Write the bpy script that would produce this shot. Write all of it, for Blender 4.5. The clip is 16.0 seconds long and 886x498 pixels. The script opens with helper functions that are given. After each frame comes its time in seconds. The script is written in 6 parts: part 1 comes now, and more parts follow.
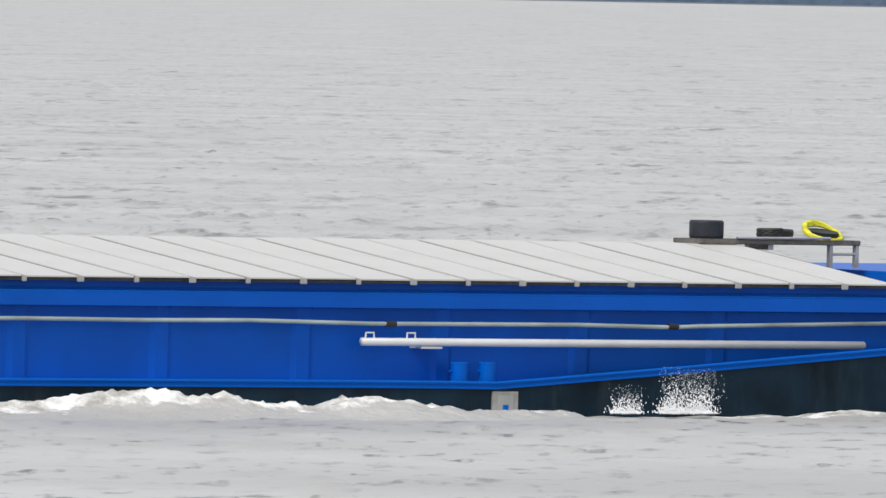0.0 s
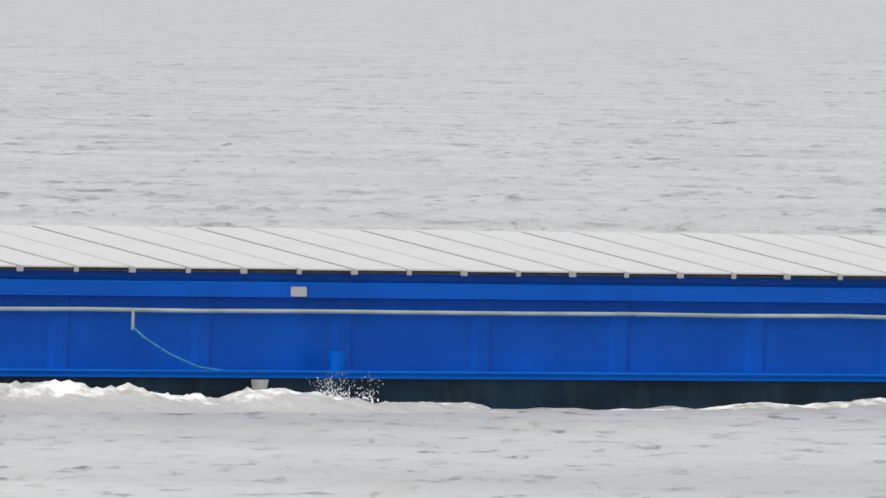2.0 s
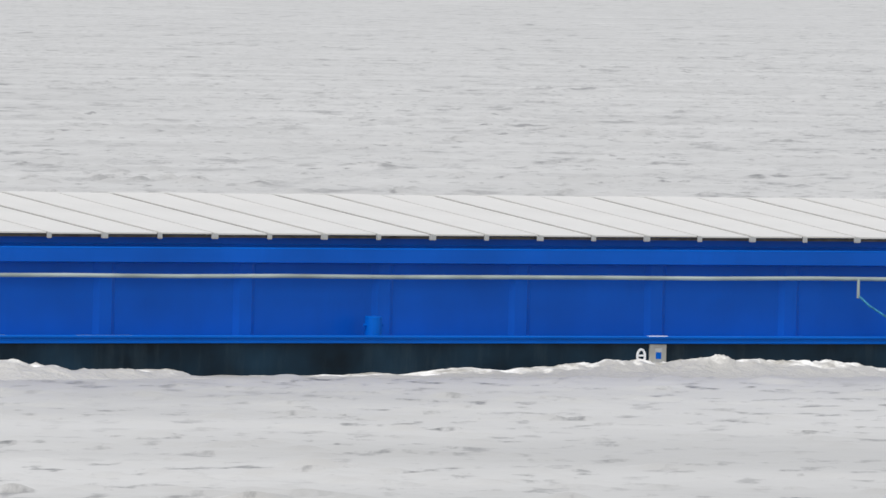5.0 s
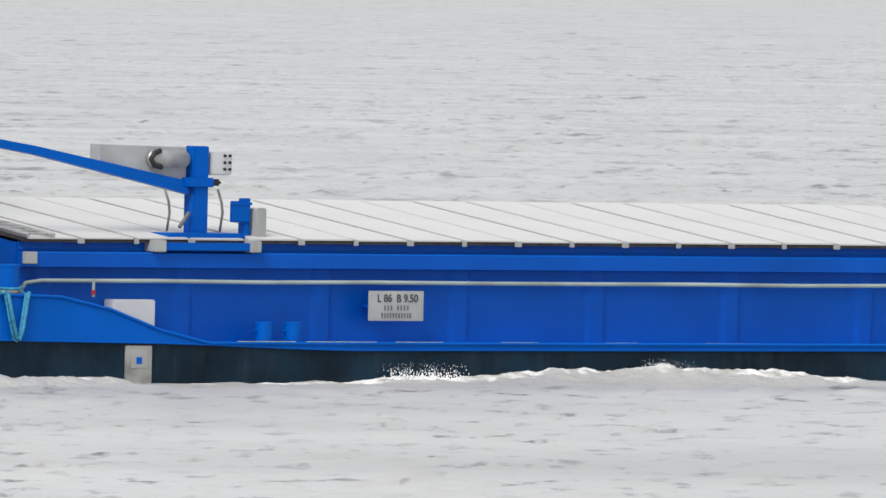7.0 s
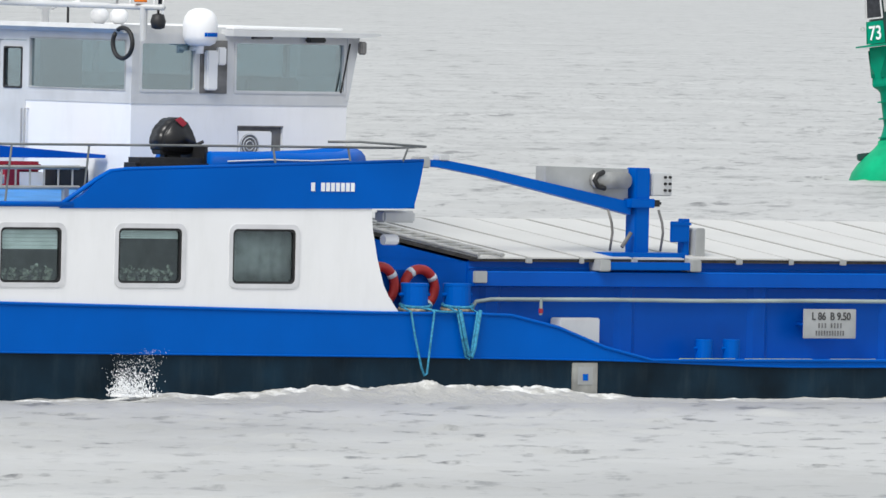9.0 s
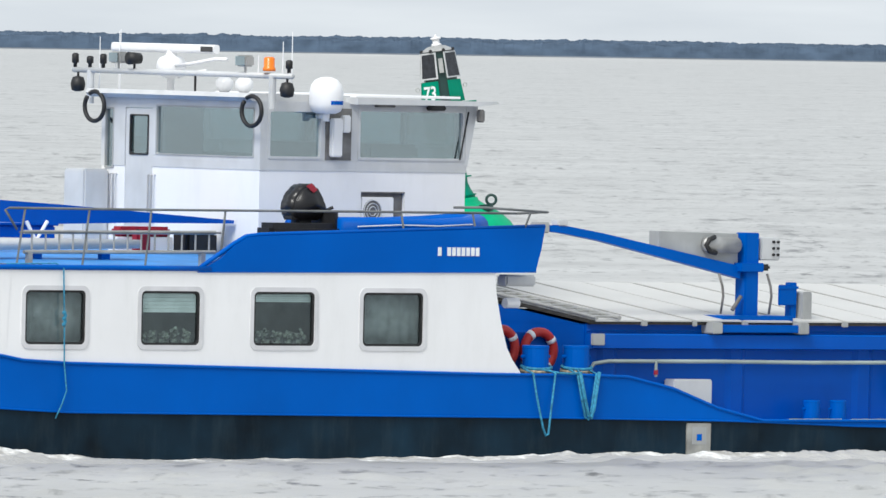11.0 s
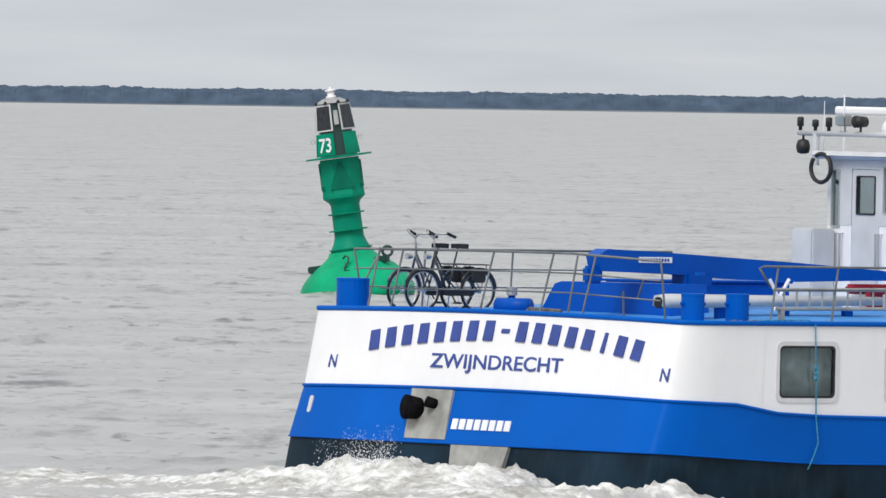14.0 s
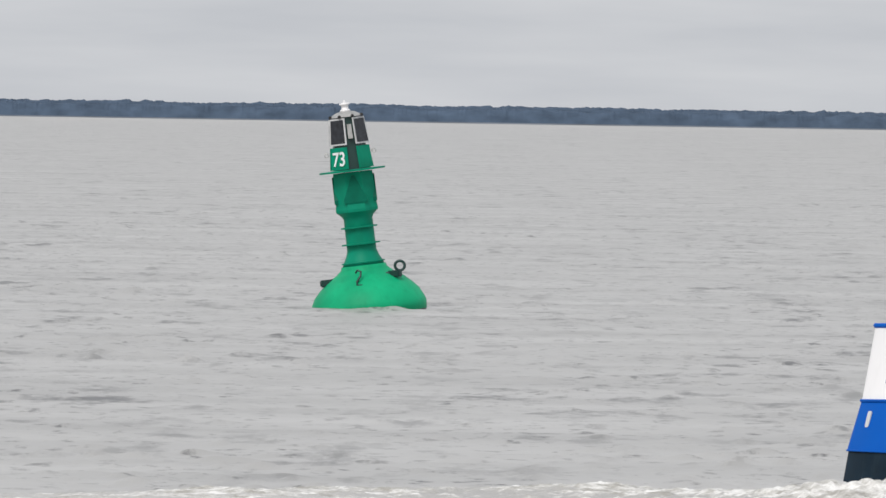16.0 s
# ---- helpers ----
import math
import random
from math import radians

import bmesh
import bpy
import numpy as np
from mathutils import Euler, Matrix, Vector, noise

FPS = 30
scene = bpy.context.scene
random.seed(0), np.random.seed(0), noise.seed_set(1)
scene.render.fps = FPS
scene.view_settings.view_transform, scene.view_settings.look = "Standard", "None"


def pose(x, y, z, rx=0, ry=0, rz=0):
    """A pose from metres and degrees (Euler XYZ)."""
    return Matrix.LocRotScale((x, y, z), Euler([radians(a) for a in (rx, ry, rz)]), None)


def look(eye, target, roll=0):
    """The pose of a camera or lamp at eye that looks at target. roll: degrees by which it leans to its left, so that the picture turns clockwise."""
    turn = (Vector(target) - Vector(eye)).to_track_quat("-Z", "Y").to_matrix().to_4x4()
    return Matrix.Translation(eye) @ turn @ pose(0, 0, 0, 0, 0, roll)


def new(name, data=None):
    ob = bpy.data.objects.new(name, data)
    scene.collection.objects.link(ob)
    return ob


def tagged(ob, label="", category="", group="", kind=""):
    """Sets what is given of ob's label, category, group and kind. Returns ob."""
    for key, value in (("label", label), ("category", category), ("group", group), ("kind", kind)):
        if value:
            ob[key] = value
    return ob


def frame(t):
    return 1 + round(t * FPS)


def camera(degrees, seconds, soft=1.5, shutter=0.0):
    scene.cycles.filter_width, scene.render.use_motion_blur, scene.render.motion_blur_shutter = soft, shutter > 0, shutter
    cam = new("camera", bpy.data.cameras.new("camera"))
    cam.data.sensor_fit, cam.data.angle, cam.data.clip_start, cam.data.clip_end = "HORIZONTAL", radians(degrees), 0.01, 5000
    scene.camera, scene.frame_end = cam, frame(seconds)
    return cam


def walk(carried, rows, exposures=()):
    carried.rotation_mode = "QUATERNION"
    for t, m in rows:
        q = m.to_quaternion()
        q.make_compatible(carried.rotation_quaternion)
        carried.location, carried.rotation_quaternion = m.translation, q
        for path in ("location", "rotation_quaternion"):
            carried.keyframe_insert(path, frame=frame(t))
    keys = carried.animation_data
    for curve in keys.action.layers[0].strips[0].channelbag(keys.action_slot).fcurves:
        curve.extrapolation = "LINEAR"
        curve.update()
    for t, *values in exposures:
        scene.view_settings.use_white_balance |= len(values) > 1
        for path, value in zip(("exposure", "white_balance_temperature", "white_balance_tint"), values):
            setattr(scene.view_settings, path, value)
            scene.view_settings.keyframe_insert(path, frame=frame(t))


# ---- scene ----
# camera on the river bank, a long lens that only turns
EYE_HEIGHT = 6.613
VIEW = [  # seconds, turn to the left, tilt, lean
    (0.0, 2.636, -0.843, 1.106),
    (0.5, 2.647, -0.840, 1.117),
    (1.0, 2.649, -0.839, 1.125),
    (1.5, 2.643, -0.847, 1.140),
    (2.0, 2.616, -0.866, 1.118),
    (2.5, 2.661, -1.296, 1.075),
    (3.0, 2.449, -1.463, 1.028),
    (3.5, 2.166, -1.173, 0.955),
    (4.0, 2.030, -1.008, 0.905),
    (4.2, 2.038, -0.966, 0.893),
    (6.3, 2.207, -0.957, 0.894),
    (6.5, 2.225, -0.947, 0.906),
    (7.0, 2.187, -0.937, 0.962),
    (7.5, 2.104, -0.936, 0.961),
    (8.0, 2.044, -0.926, 0.934),
    (8.5, 1.889, -0.907, 0.912),
    (9.0, 1.725, -0.878, 0.913),
    (9.2, 1.481, -0.849, 0.907),
    (11.3, 0.180, -0.665, 0.913),
    (11.5, 0.089, -0.670, 0.909),
    (12.0, 0.122, -0.667, 0.836),
    (12.5, -0.000, -0.638, 0.824),
    (13.0, 0.038, -0.611, 0.803),
    (13.5, 0.106, -0.530, 0.836),
    (14.0, 0.038, -0.507, 0.857),
    (14.5, 0.002, -0.482, 0.891),
    (15.0, 0.074, -0.463, 0.874),
    (15.5, 0.020, -0.481, 0.904),
    (16.0, 0.105, -0.464, 0.909),
]
cam = camera(2.7029, 16.0)
walk(cam, [(t, pose(0, 0, EYE_HEIGHT, 90 + p, 0, y) @ pose(0, 0, 0, 0, 0, r)) for t, y, p, r in VIEW],
     exposures=[(0.0, 0.24, 6500, 10), (4.0, 0.28, 6500, 10.5), (6.5, 0.33, 6500, 10), (9.2, 0.35, 6380, 7.5), (11.3, 0.40, 6320, 6.5), (12.5, 0.30, 6300, 6), (13.5, 0.19, 6380, 8), (14.5, 0.05, 6500, 10), (16.0, 0.02, 6560, 10.5)])

# the barge's straight course: heading, speed, and where its stern stands at the start
HEADING, SPEED, START, ABEAM = 38.639, 5.5651, 77.516, 295.701
SWAY = Matrix.Translation((0, 0, 0.1016)) @ pose(0, 0, 0, 0.35, 0.149, 0)  # a little down by the bow, heeling slightly


def barge_pose(t):
    a = SPEED * t - START
    c, s = math.cos(radians(HEADING)), math.sin(radians(HEADING))
    return pose(a * c, ABEAM + a * s, 0, 0, 0, HEADING) @ SWAY


# ---- daylight: overcast, a wide soft sun ----
world = bpy.data.worlds.new("overcast")
scene.world = world
world.use_nodes = True
wn, wl = world.node_tree.nodes, world.node_tree.links
back = wn["Background"]
sky = wn.new("ShaderNodeTexSky")
sky.sky_type, sky.sun_disc = "NISHITA", False
sky.sun_elevation, sky.sun_rotation = radians(47), radians(206)
sky.air_density, sky.dust_density, sky.ozone_density = 1.0, 6.0, 1.0
veil = wn.new("ShaderNodeMix")
veil.data_type = "RGBA"
veil.inputs["Factor"].default_value = 0.8
veil.inputs["B"].default_value = (7.3, 7.6, 8.0, 1)
cloud_at, cloud_map, cloud = wn.new("ShaderNodeTexCoord"), wn.new("ShaderNodeMapping"), wn.new("ShaderNodeTexNoise")
cloud_map.inputs["Scale"].default_value = (55, 55, 420)
cloud.inputs["Scale"].default_value, cloud.inputs["Detail"].default_value = 1.0, 5
cloud_tone = wn.new("ShaderNodeValToRGB")
cloud_tone.color_ramp.elements[0].position, cloud_tone.color_ramp.elements[1].position = 0.3, 0.7
cloud_tone.color_ramp.elements[0].color, cloud_tone.color_ramp.elements[1].color = (6.5, 6.8, 7.25, 1), (7.5, 7.75, 8.1, 1)
wl.new(cloud_at.outputs["Generated"], cloud_map.inputs["Vector"])
wl.new(cloud_map.outputs[0], cloud.inputs["Vector"])
wl.new(cloud.outputs["Fac"], cloud_tone.inputs["Fac"])
wl.new(cloud_tone.outputs["Color"], veil.inputs["B"])
wl.new(sky.outputs[0], veil.inputs["A"])
wl.new(veil.outputs["Result"], back.inputs[0])
back.inputs[1].default_value = 0.1
sun = new("sun", bpy.data.lights.new("sun", "SUN"))
sun.data.energy, sun.data.angle, sun.data.color = 2.0, radians(25), (1, 0.97, 0.93)
sun.matrix_world = look((-50, -103, 125), (0, 0, 0))


# ---- materials ----
def mat(name, colour, rough=0.5, metal=0.0, grain=0.06, scale=3.0, bump=0.0, bump_scale=40.0, coat=0.0, dirt=None, dirt_amount=0.0, spec=0.5):
    m = bpy.data.materials.new(name)
    m.use_nodes = True
    n, l = m.node_tree.nodes, m.node_tree.links
    p = n["Principled BSDF"]
    p.inputs["Roughness"].default_value, p.inputs["Metallic"].default_value = rough, metal
    p.inputs["Coat Weight"].default_value = coat
    p.inputs["Specular IOR Level"].default_value = spec
    tc = n.new("ShaderNodeTexCoord")
    t1 = n.new("ShaderNodeTexNoise")
    t1.inputs["Scale"].default_value, t1.inputs["Detail"].default_value = scale, 6
    l.new(tc.outputs["Object"], t1.inputs["Vector"])
    ramp = n.new("ShaderNodeValToRGB")
    ramp.color_ramp.elements[0].position, ramp.color_ramp.elements[1].position = 0.3, 0.72
    lo = [max(0, c * (1 - grain * 2)) for c in colour]
    hi = [min(1, c * (1 + grain * 2)) for c in colour]
    ramp.color_ramp.elements[0].color, ramp.color_ramp.elements[1].color = (*lo, 1), (*hi, 1)
    l.new(t1.outputs["Fac"], ramp.inputs["Fac"])
    out = ramp.outputs["Color"]
    if dirt:
        t2 = n.new("ShaderNodeTexNoise")
        t2.inputs["Scale"].default_value, t2.inputs["Detail"].default_value, t2.inputs["Roughness"].default_value = 1.3, 8, 0.7
        st = n.new("ShaderNodeMapping")
        st.inputs["Scale"].default_value = (2.5, 2.5, 0.5)
        l.new(tc.outputs["Object"], st.inputs["Vector"])
        l.new(st.outputs["Vector"], t2.inputs["Vector"])
        r2 = n.new("ShaderNodeValToRGB")
        r2.color_ramp.elements[0].position, r2.color_ramp.elements[1].position = 0.5, 0.75
        r2.color_ramp.elements[1].color = (dirt_amount,) * 3 + (1,)
        l.new(t2.outputs["Fac"], r2.inputs["Fac"])
        mx = n.new("ShaderNodeMix")
        mx.data_type = "RGBA"
        mx.inputs["B"].default_value = (*dirt, 1)
        l.new(r2.outputs["Color"], mx.inputs["Factor"])
        l.new(out, mx.inputs["A"])
        out = mx.outputs["Result"]
    l.new(out, p.inputs["Base Color"])
    if bump:
        t3 = n.new("ShaderNodeTexNoise")
        t3.inputs["Scale"].default_value, t3.inputs["Detail"].default_value = bump_scale, 4
        l.new(tc.outputs["Object"], t3.inputs["Vector"])
        b = n.new("ShaderNodeBump")
        b.inputs["Strength"].default_value, b.inputs["Distance"].default_value = bump, 0.02
        l.new(t3.outputs["Fac"], b.inputs["Height"])
        l.new(b.outputs["Normal"], p.inputs["Normal"])
    return m


BLUE = mat("blue_hull_paint", (0.0, 0.095, 0.455), 0.4, grain=0.05, scale=0.6, bump=0.12, bump_scale=1.2, dirt=(0.0, 0.08, 0.38), dirt_amount=0.25, spec=0.08)
BLUE_DEEP = mat("blue_coaming_paint", (0.0, 0.08, 0.43), 0.4, grain=0.07, scale=0.7, bump=0.15, bump_scale=1.5, dirt=(0.0, 0.06, 0.33), dirt_amount=0.3, spec=0.15)
BLUE_DECK = mat("blue_deck_paint", (0.05, 0.25, 0.62), 0.55, grain=0.1, scale=1.5, bump=0.1)
# paler patches mix weathering with wet sheen put into the colour
DARK = mat("dark_antifouling", (0.005, 0.018, 0.032), 0.4, grain=0.3, scale=1.0, bump=0.25, bump_scale=2.0, dirt=(0.04, 0.06, 0.07), dirt_amount=0.35, spec=0.12)
WHITE = mat("white_paint", (0.82, 0.82, 0.83), 0.32, grain=0.015, scale=0.8, dirt=(0.6, 0.6, 0.58), dirt_amount=0.2)
FRAME = mat("pale_grey_frame", (0.63, 0.63, 0.65), 0.4, grain=0.04, scale=3, dirt=(0.45, 0.45, 0.44), dirt_amount=0.3)
GREYP = mat("light_grey_paint", (0.56, 0.57, 0.58), 0.4, grain=0.04, scale=2, dirt=(0.4, 0.4, 0.38), dirt_amount=0.25)
HATCH = mat("white_aluminium_hatch", (0.52, 0.515, 0.50), 0.5, grain=0.03, scale=0.9, dirt=(0.5, 0.49, 0.46), dirt_amount=0.3)
ALU = mat("dull_aluminium", (0.42, 0.42, 0.41), 0.45, metal=0.5, grain=0.1, scale=4)
PIPE = mat("galvanised_pipe", (0.34, 0.40, 0.38), 0.5, metal=0.3, grain=0.15, scale=1.2)
HOUSING = mat("worn_grey_housing", (0.36, 0.37, 0.37), 0.5, grain=0.08, scale=2, dirt=(0.22, 0.22, 0.2), dirt_amount=0.4)
HOUSING_DARK = mat("faded_lettering", (0.14, 0.14, 0.14), 0.6, grain=0.2, scale=20)
PATCH = mat("bare_zinc_plate", (0.34, 0.34, 0.32), 0.55, metal=0.2, grain=0.15, scale=3, dirt=(0.2, 0.18, 0.15), dirt_amount=0.4)
SOOT = mat("sooty_steel", (0.006, 0.006, 0.007), 0.8, grain=0.3, scale=10, spec=0.05)
BLACK = mat("black_rubber", (0.012, 0.012, 0.013), 0.55, grain=0.2, scale=8)
GASKET_SHADE = mat("black_gasket_and_shade", (0.05, 0.048, 0.046), 0.8, grain=0.2, scale=5, spec=0.1)
SEAM = mat("dark_seam", (0.16, 0.155, 0.15), 0.7, grain=0.2, scale=5)
RED_DARK = mat("faded_dark_red", (0.30, 0.012, 0.03), 0.55, grain=0.15)
NAVY = mat("navy_rubber", (0.008, 0.012, 0.02), 0.6, grain=0.25, scale=6)
RED = mat("red_lifebuoy", (0.46, 0.025, 0.02), 0.5, grain=0.1)
ORANGE = mat("orange_lens", (0.85, 0.2, 0.01), 0.25)
YELLOW = mat("yellow_hose", (0.62, 0.6, 0.03), 0.5, grain=0.15, scale=9)
TAN = mat("tan_rope", (0.32, 0.27, 0.19), 0.85, grain=0.25, scale=20)
ROPE = mat("turquoise_rope", (0.03, 0.22, 0.36), 0.8, grain=0.25, scale=20)
INK = mat("navy_lettering", (0.03, 0.06, 0.27), 0.5)
INKW = mat("white_lettering", (0.78, 0.8, 0.82), 0.4)
INKD = mat("dark_lettering", (0.05, 0.05, 0.05), 0.5)
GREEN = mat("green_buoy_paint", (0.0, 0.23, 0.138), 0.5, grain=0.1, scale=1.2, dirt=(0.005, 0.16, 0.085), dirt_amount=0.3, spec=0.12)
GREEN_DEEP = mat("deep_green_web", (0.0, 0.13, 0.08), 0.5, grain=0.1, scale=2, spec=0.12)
# lighter copy of the buoy green: light on the sloping float is in the colour
GREEN_LIT = mat("lit_green_float", (0.005, 0.35, 0.165), 0.5, grain=0.12, scale=0.8, dirt=(0.005, 0.18, 0.08), dirt_amount=0.4, spec=0.12)
GREEN_DARK = mat("dark_green_panel", (0.008, 0.04, 0.035), 0.4)
SOLAR = mat("solar_cell", (0.02, 0.022, 0.028), 0.2, grain=0.2, scale=6)
CURTAIN = mat("pale_blind", (0.80, 0.86, 0.82), 0.8, grain=0.1)
ROOM = mat("dim_interior", (0.22, 0.22, 0.21), 0.8, grain=0.3, scale=2)
CHROME = mat("steel", (0.55, 0.55, 0.56), 0.3, metal=0.9)
WOOD = mat("worn_wood", (0.12, 0.11, 0.10), 0.7, grain=0.25, scale=6)

def glass_material(name, tint, gloss, rough=0.03):
    m = bpy.data.materials.new(name)
    m.use_nodes = True
    n, l = m.node_tree.nodes, m.node_tree.links
    n.remove(n["Principled BSDF"])
    tr, gl, mx = n.new("ShaderNodeBsdfTransparent"), n.new("ShaderNodeBsdfGlossy"), n.new("ShaderNodeMixShader")
    tr.inputs[0].default_value = (*tint, 1)
    gl.inputs["Roughness"].default_value = rough
    gl.inputs["Color"].default_value = (0.74, 0.84, 0.88, 1)
    mx.inputs[0].default_value = gloss
    l.new(tr.outputs[0], mx.inputs[1])
    l.new(gl.outputs[0], mx.inputs[2])
    l.new(mx.outputs[0], n["Material Output"].inputs["Surface"])
    return m


GLASS = glass_material("tinted_glass", (0.62, 0.72, 0.74), 0.42)
CABIN_GLASS = glass_material("cabin_glass", (0.82, 0.87, 0.87), 0.08)


def water_material(name, foam_low, foam_high, foam_scale, calm=0.2, relief=0.3, relief_scale=0.9, face_shade=0.0):
    m = bpy.data.materials.new(name)
    m.use_nodes = True
    n, l = m.node_tree.nodes, m.node_tree.links
    p = n["Principled BSDF"]
    p.inputs["IOR"].default_value = 1.33
    tc = n.new("ShaderNodeTexCoord")
    big = n.new("ShaderNodeTexNoise")
    big.inputs["Scale"].default_value, big.inputs["Detail"].default_value = 0.08, 5
    l.new(tc.outputs["Object"], big.inputs["Vector"])
    mud = n.new("ShaderNodeValToRGB")
    mud.color_ramp.elements[0].position, mud.color_ramp.elements[1].position = 0.3, 0.7
    mud.color_ramp.elements[0].color, mud.color_ramp.elements[1].color = (0.36, 0.356, 0.343, 1), (0.48, 0.475, 0.46, 1)
    l.new(big.outputs["Fac"], mud.inputs["Fac"])
    fn = n.new("ShaderNodeTexNoise")
    fn.inputs["Scale"].default_value, fn.inputs["Detail"].default_value, fn.inputs["Roughness"].default_value = foam_scale, 9, 0.62
    l.new(tc.outputs["Object"], fn.inputs["Vector"])
    att = n.new("ShaderNodeAttribute")
    att.attribute_name = "froth"
    add = n.new("ShaderNodeMath")
    add.operation = "ADD"
    l.new(fn.outputs["Fac"], add.inputs[0])
    l.new(att.outputs["Fac"], add.inputs[1])
    fr = n.new("ShaderNodeMapRange")
    fr.inputs["From Min"].default_value, fr.inputs["From Max"].default_value = foam_low, foam_high
    l.new(add.outputs[0], fr.inputs["Value"])
    mx = n.new("ShaderNodeMix")
    mx.data_type = "RGBA"
    fc = n.new("ShaderNodeTexNoise")
    fc.inputs["Scale"].default_value, fc.inputs["Detail"].default_value, fc.inputs["Roughness"].default_value = foam_scale * 0.55, 8, 0.7
    l.new(tc.outputs["Object"], fc.inputs["Vector"])
    fcr = n.new("ShaderNodeValToRGB")
    fcr.color_ramp.elements[0].position, fcr.color_ramp.elements[1].position = 0.40, 0.60
    fcr.color_ramp.elements[0].color, fcr.color_ramp.elements[1].color = (0.36, 0.35, 0.32, 1), (0.82, 0.82, 0.80, 1)
    l.new(fc.outputs["Fac"], fcr.inputs["Fac"])
    l.new(fcr.outputs["Color"], mx.inputs["B"])
    l.new(fr.outputs[0], mx.inputs["Factor"])
    # shade of small wave faces, put into the colour as drawn-out dark streaks
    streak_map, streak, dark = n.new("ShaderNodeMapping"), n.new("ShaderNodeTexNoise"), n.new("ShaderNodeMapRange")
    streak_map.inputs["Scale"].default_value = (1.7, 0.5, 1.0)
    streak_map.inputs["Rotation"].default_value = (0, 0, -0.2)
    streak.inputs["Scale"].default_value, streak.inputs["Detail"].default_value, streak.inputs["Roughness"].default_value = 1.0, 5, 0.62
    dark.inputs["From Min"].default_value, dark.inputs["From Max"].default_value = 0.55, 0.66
    dark.inputs["To Min"].default_value, dark.inputs["To Max"].default_value = 0.0, face_shade
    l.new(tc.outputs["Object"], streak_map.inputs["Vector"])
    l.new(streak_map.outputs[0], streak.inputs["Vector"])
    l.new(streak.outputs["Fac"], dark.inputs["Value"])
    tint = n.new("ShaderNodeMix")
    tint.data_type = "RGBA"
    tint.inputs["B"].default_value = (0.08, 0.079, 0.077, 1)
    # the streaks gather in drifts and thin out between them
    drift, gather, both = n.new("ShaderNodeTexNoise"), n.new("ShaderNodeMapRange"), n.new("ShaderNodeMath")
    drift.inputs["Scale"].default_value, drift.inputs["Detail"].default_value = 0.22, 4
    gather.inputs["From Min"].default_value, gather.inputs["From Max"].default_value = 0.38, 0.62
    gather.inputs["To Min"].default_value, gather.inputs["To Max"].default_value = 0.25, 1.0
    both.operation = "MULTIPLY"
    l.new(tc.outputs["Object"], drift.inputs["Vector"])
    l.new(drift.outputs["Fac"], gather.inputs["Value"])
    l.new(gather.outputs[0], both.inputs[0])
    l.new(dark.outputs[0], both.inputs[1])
    # longer streaks of painted wave shade out in the open fairway
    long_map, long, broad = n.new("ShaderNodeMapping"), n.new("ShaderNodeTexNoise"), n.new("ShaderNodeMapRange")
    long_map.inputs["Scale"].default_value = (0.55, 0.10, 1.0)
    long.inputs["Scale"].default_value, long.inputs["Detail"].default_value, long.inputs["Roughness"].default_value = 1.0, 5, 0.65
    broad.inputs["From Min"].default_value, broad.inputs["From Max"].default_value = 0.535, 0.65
    broad.inputs["To Min"].default_value, broad.inputs["To Max"].default_value = 0.0, face_shade * 0.75
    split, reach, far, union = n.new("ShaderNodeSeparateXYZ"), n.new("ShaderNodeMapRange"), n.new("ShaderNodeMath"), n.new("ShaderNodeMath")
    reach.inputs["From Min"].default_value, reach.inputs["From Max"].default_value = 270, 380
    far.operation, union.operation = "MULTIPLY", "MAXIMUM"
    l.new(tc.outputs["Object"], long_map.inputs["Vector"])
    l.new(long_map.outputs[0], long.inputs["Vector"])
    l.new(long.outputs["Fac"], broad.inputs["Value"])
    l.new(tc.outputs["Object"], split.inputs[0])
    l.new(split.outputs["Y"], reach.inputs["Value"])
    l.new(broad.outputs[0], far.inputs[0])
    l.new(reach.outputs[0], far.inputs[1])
    # the painted shade weakens and strengthens in broad bands
    band_map, band, band_gain, banded = n.new("ShaderNodeMapping"), n.new("ShaderNodeTexNoise"), n.new("ShaderNodeMapRange"), n.new("ShaderNodeMath")
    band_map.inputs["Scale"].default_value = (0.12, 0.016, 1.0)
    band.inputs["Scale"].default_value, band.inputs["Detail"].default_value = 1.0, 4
    band_gain.inputs["From Min"].default_value, band_gain.inputs["From Max"].default_value = 0.40, 0.60
    band_gain.inputs["To Min"].default_value, band_gain.inputs["To Max"].default_value = 0.2, 1.15
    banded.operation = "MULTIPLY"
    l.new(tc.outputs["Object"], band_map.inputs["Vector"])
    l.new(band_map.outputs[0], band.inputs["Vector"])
    l.new(band.outputs["Fac"], band_gain.inputs["Value"])
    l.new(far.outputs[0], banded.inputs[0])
    l.new(band_gain.outputs[0], banded.inputs[1])
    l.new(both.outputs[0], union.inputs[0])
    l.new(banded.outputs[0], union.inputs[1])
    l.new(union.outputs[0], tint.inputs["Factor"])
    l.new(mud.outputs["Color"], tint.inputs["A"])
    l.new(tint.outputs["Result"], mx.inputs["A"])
    l.new(mx.outputs["Result"], p.inputs["Base Color"])
    ro = n.new("ShaderNodeMapRange")
    ro.inputs["To Min"].default_value, ro.inputs["To Max"].default_value = calm, 0.8
    l.new(fr.outputs[0], ro.inputs["Value"])
    l.new(ro.outputs[0], p.inputs["Roughness"])
    rip = n.new("ShaderNodeTexNoise")
    rip.inputs["Scale"].default_value, rip.inputs["Detail"].default_value, rip.inputs["Roughness"].default_value = relief_scale, 5, 0.55
    l.new(tc.outputs["Object"], rip.inputs["Vector"])
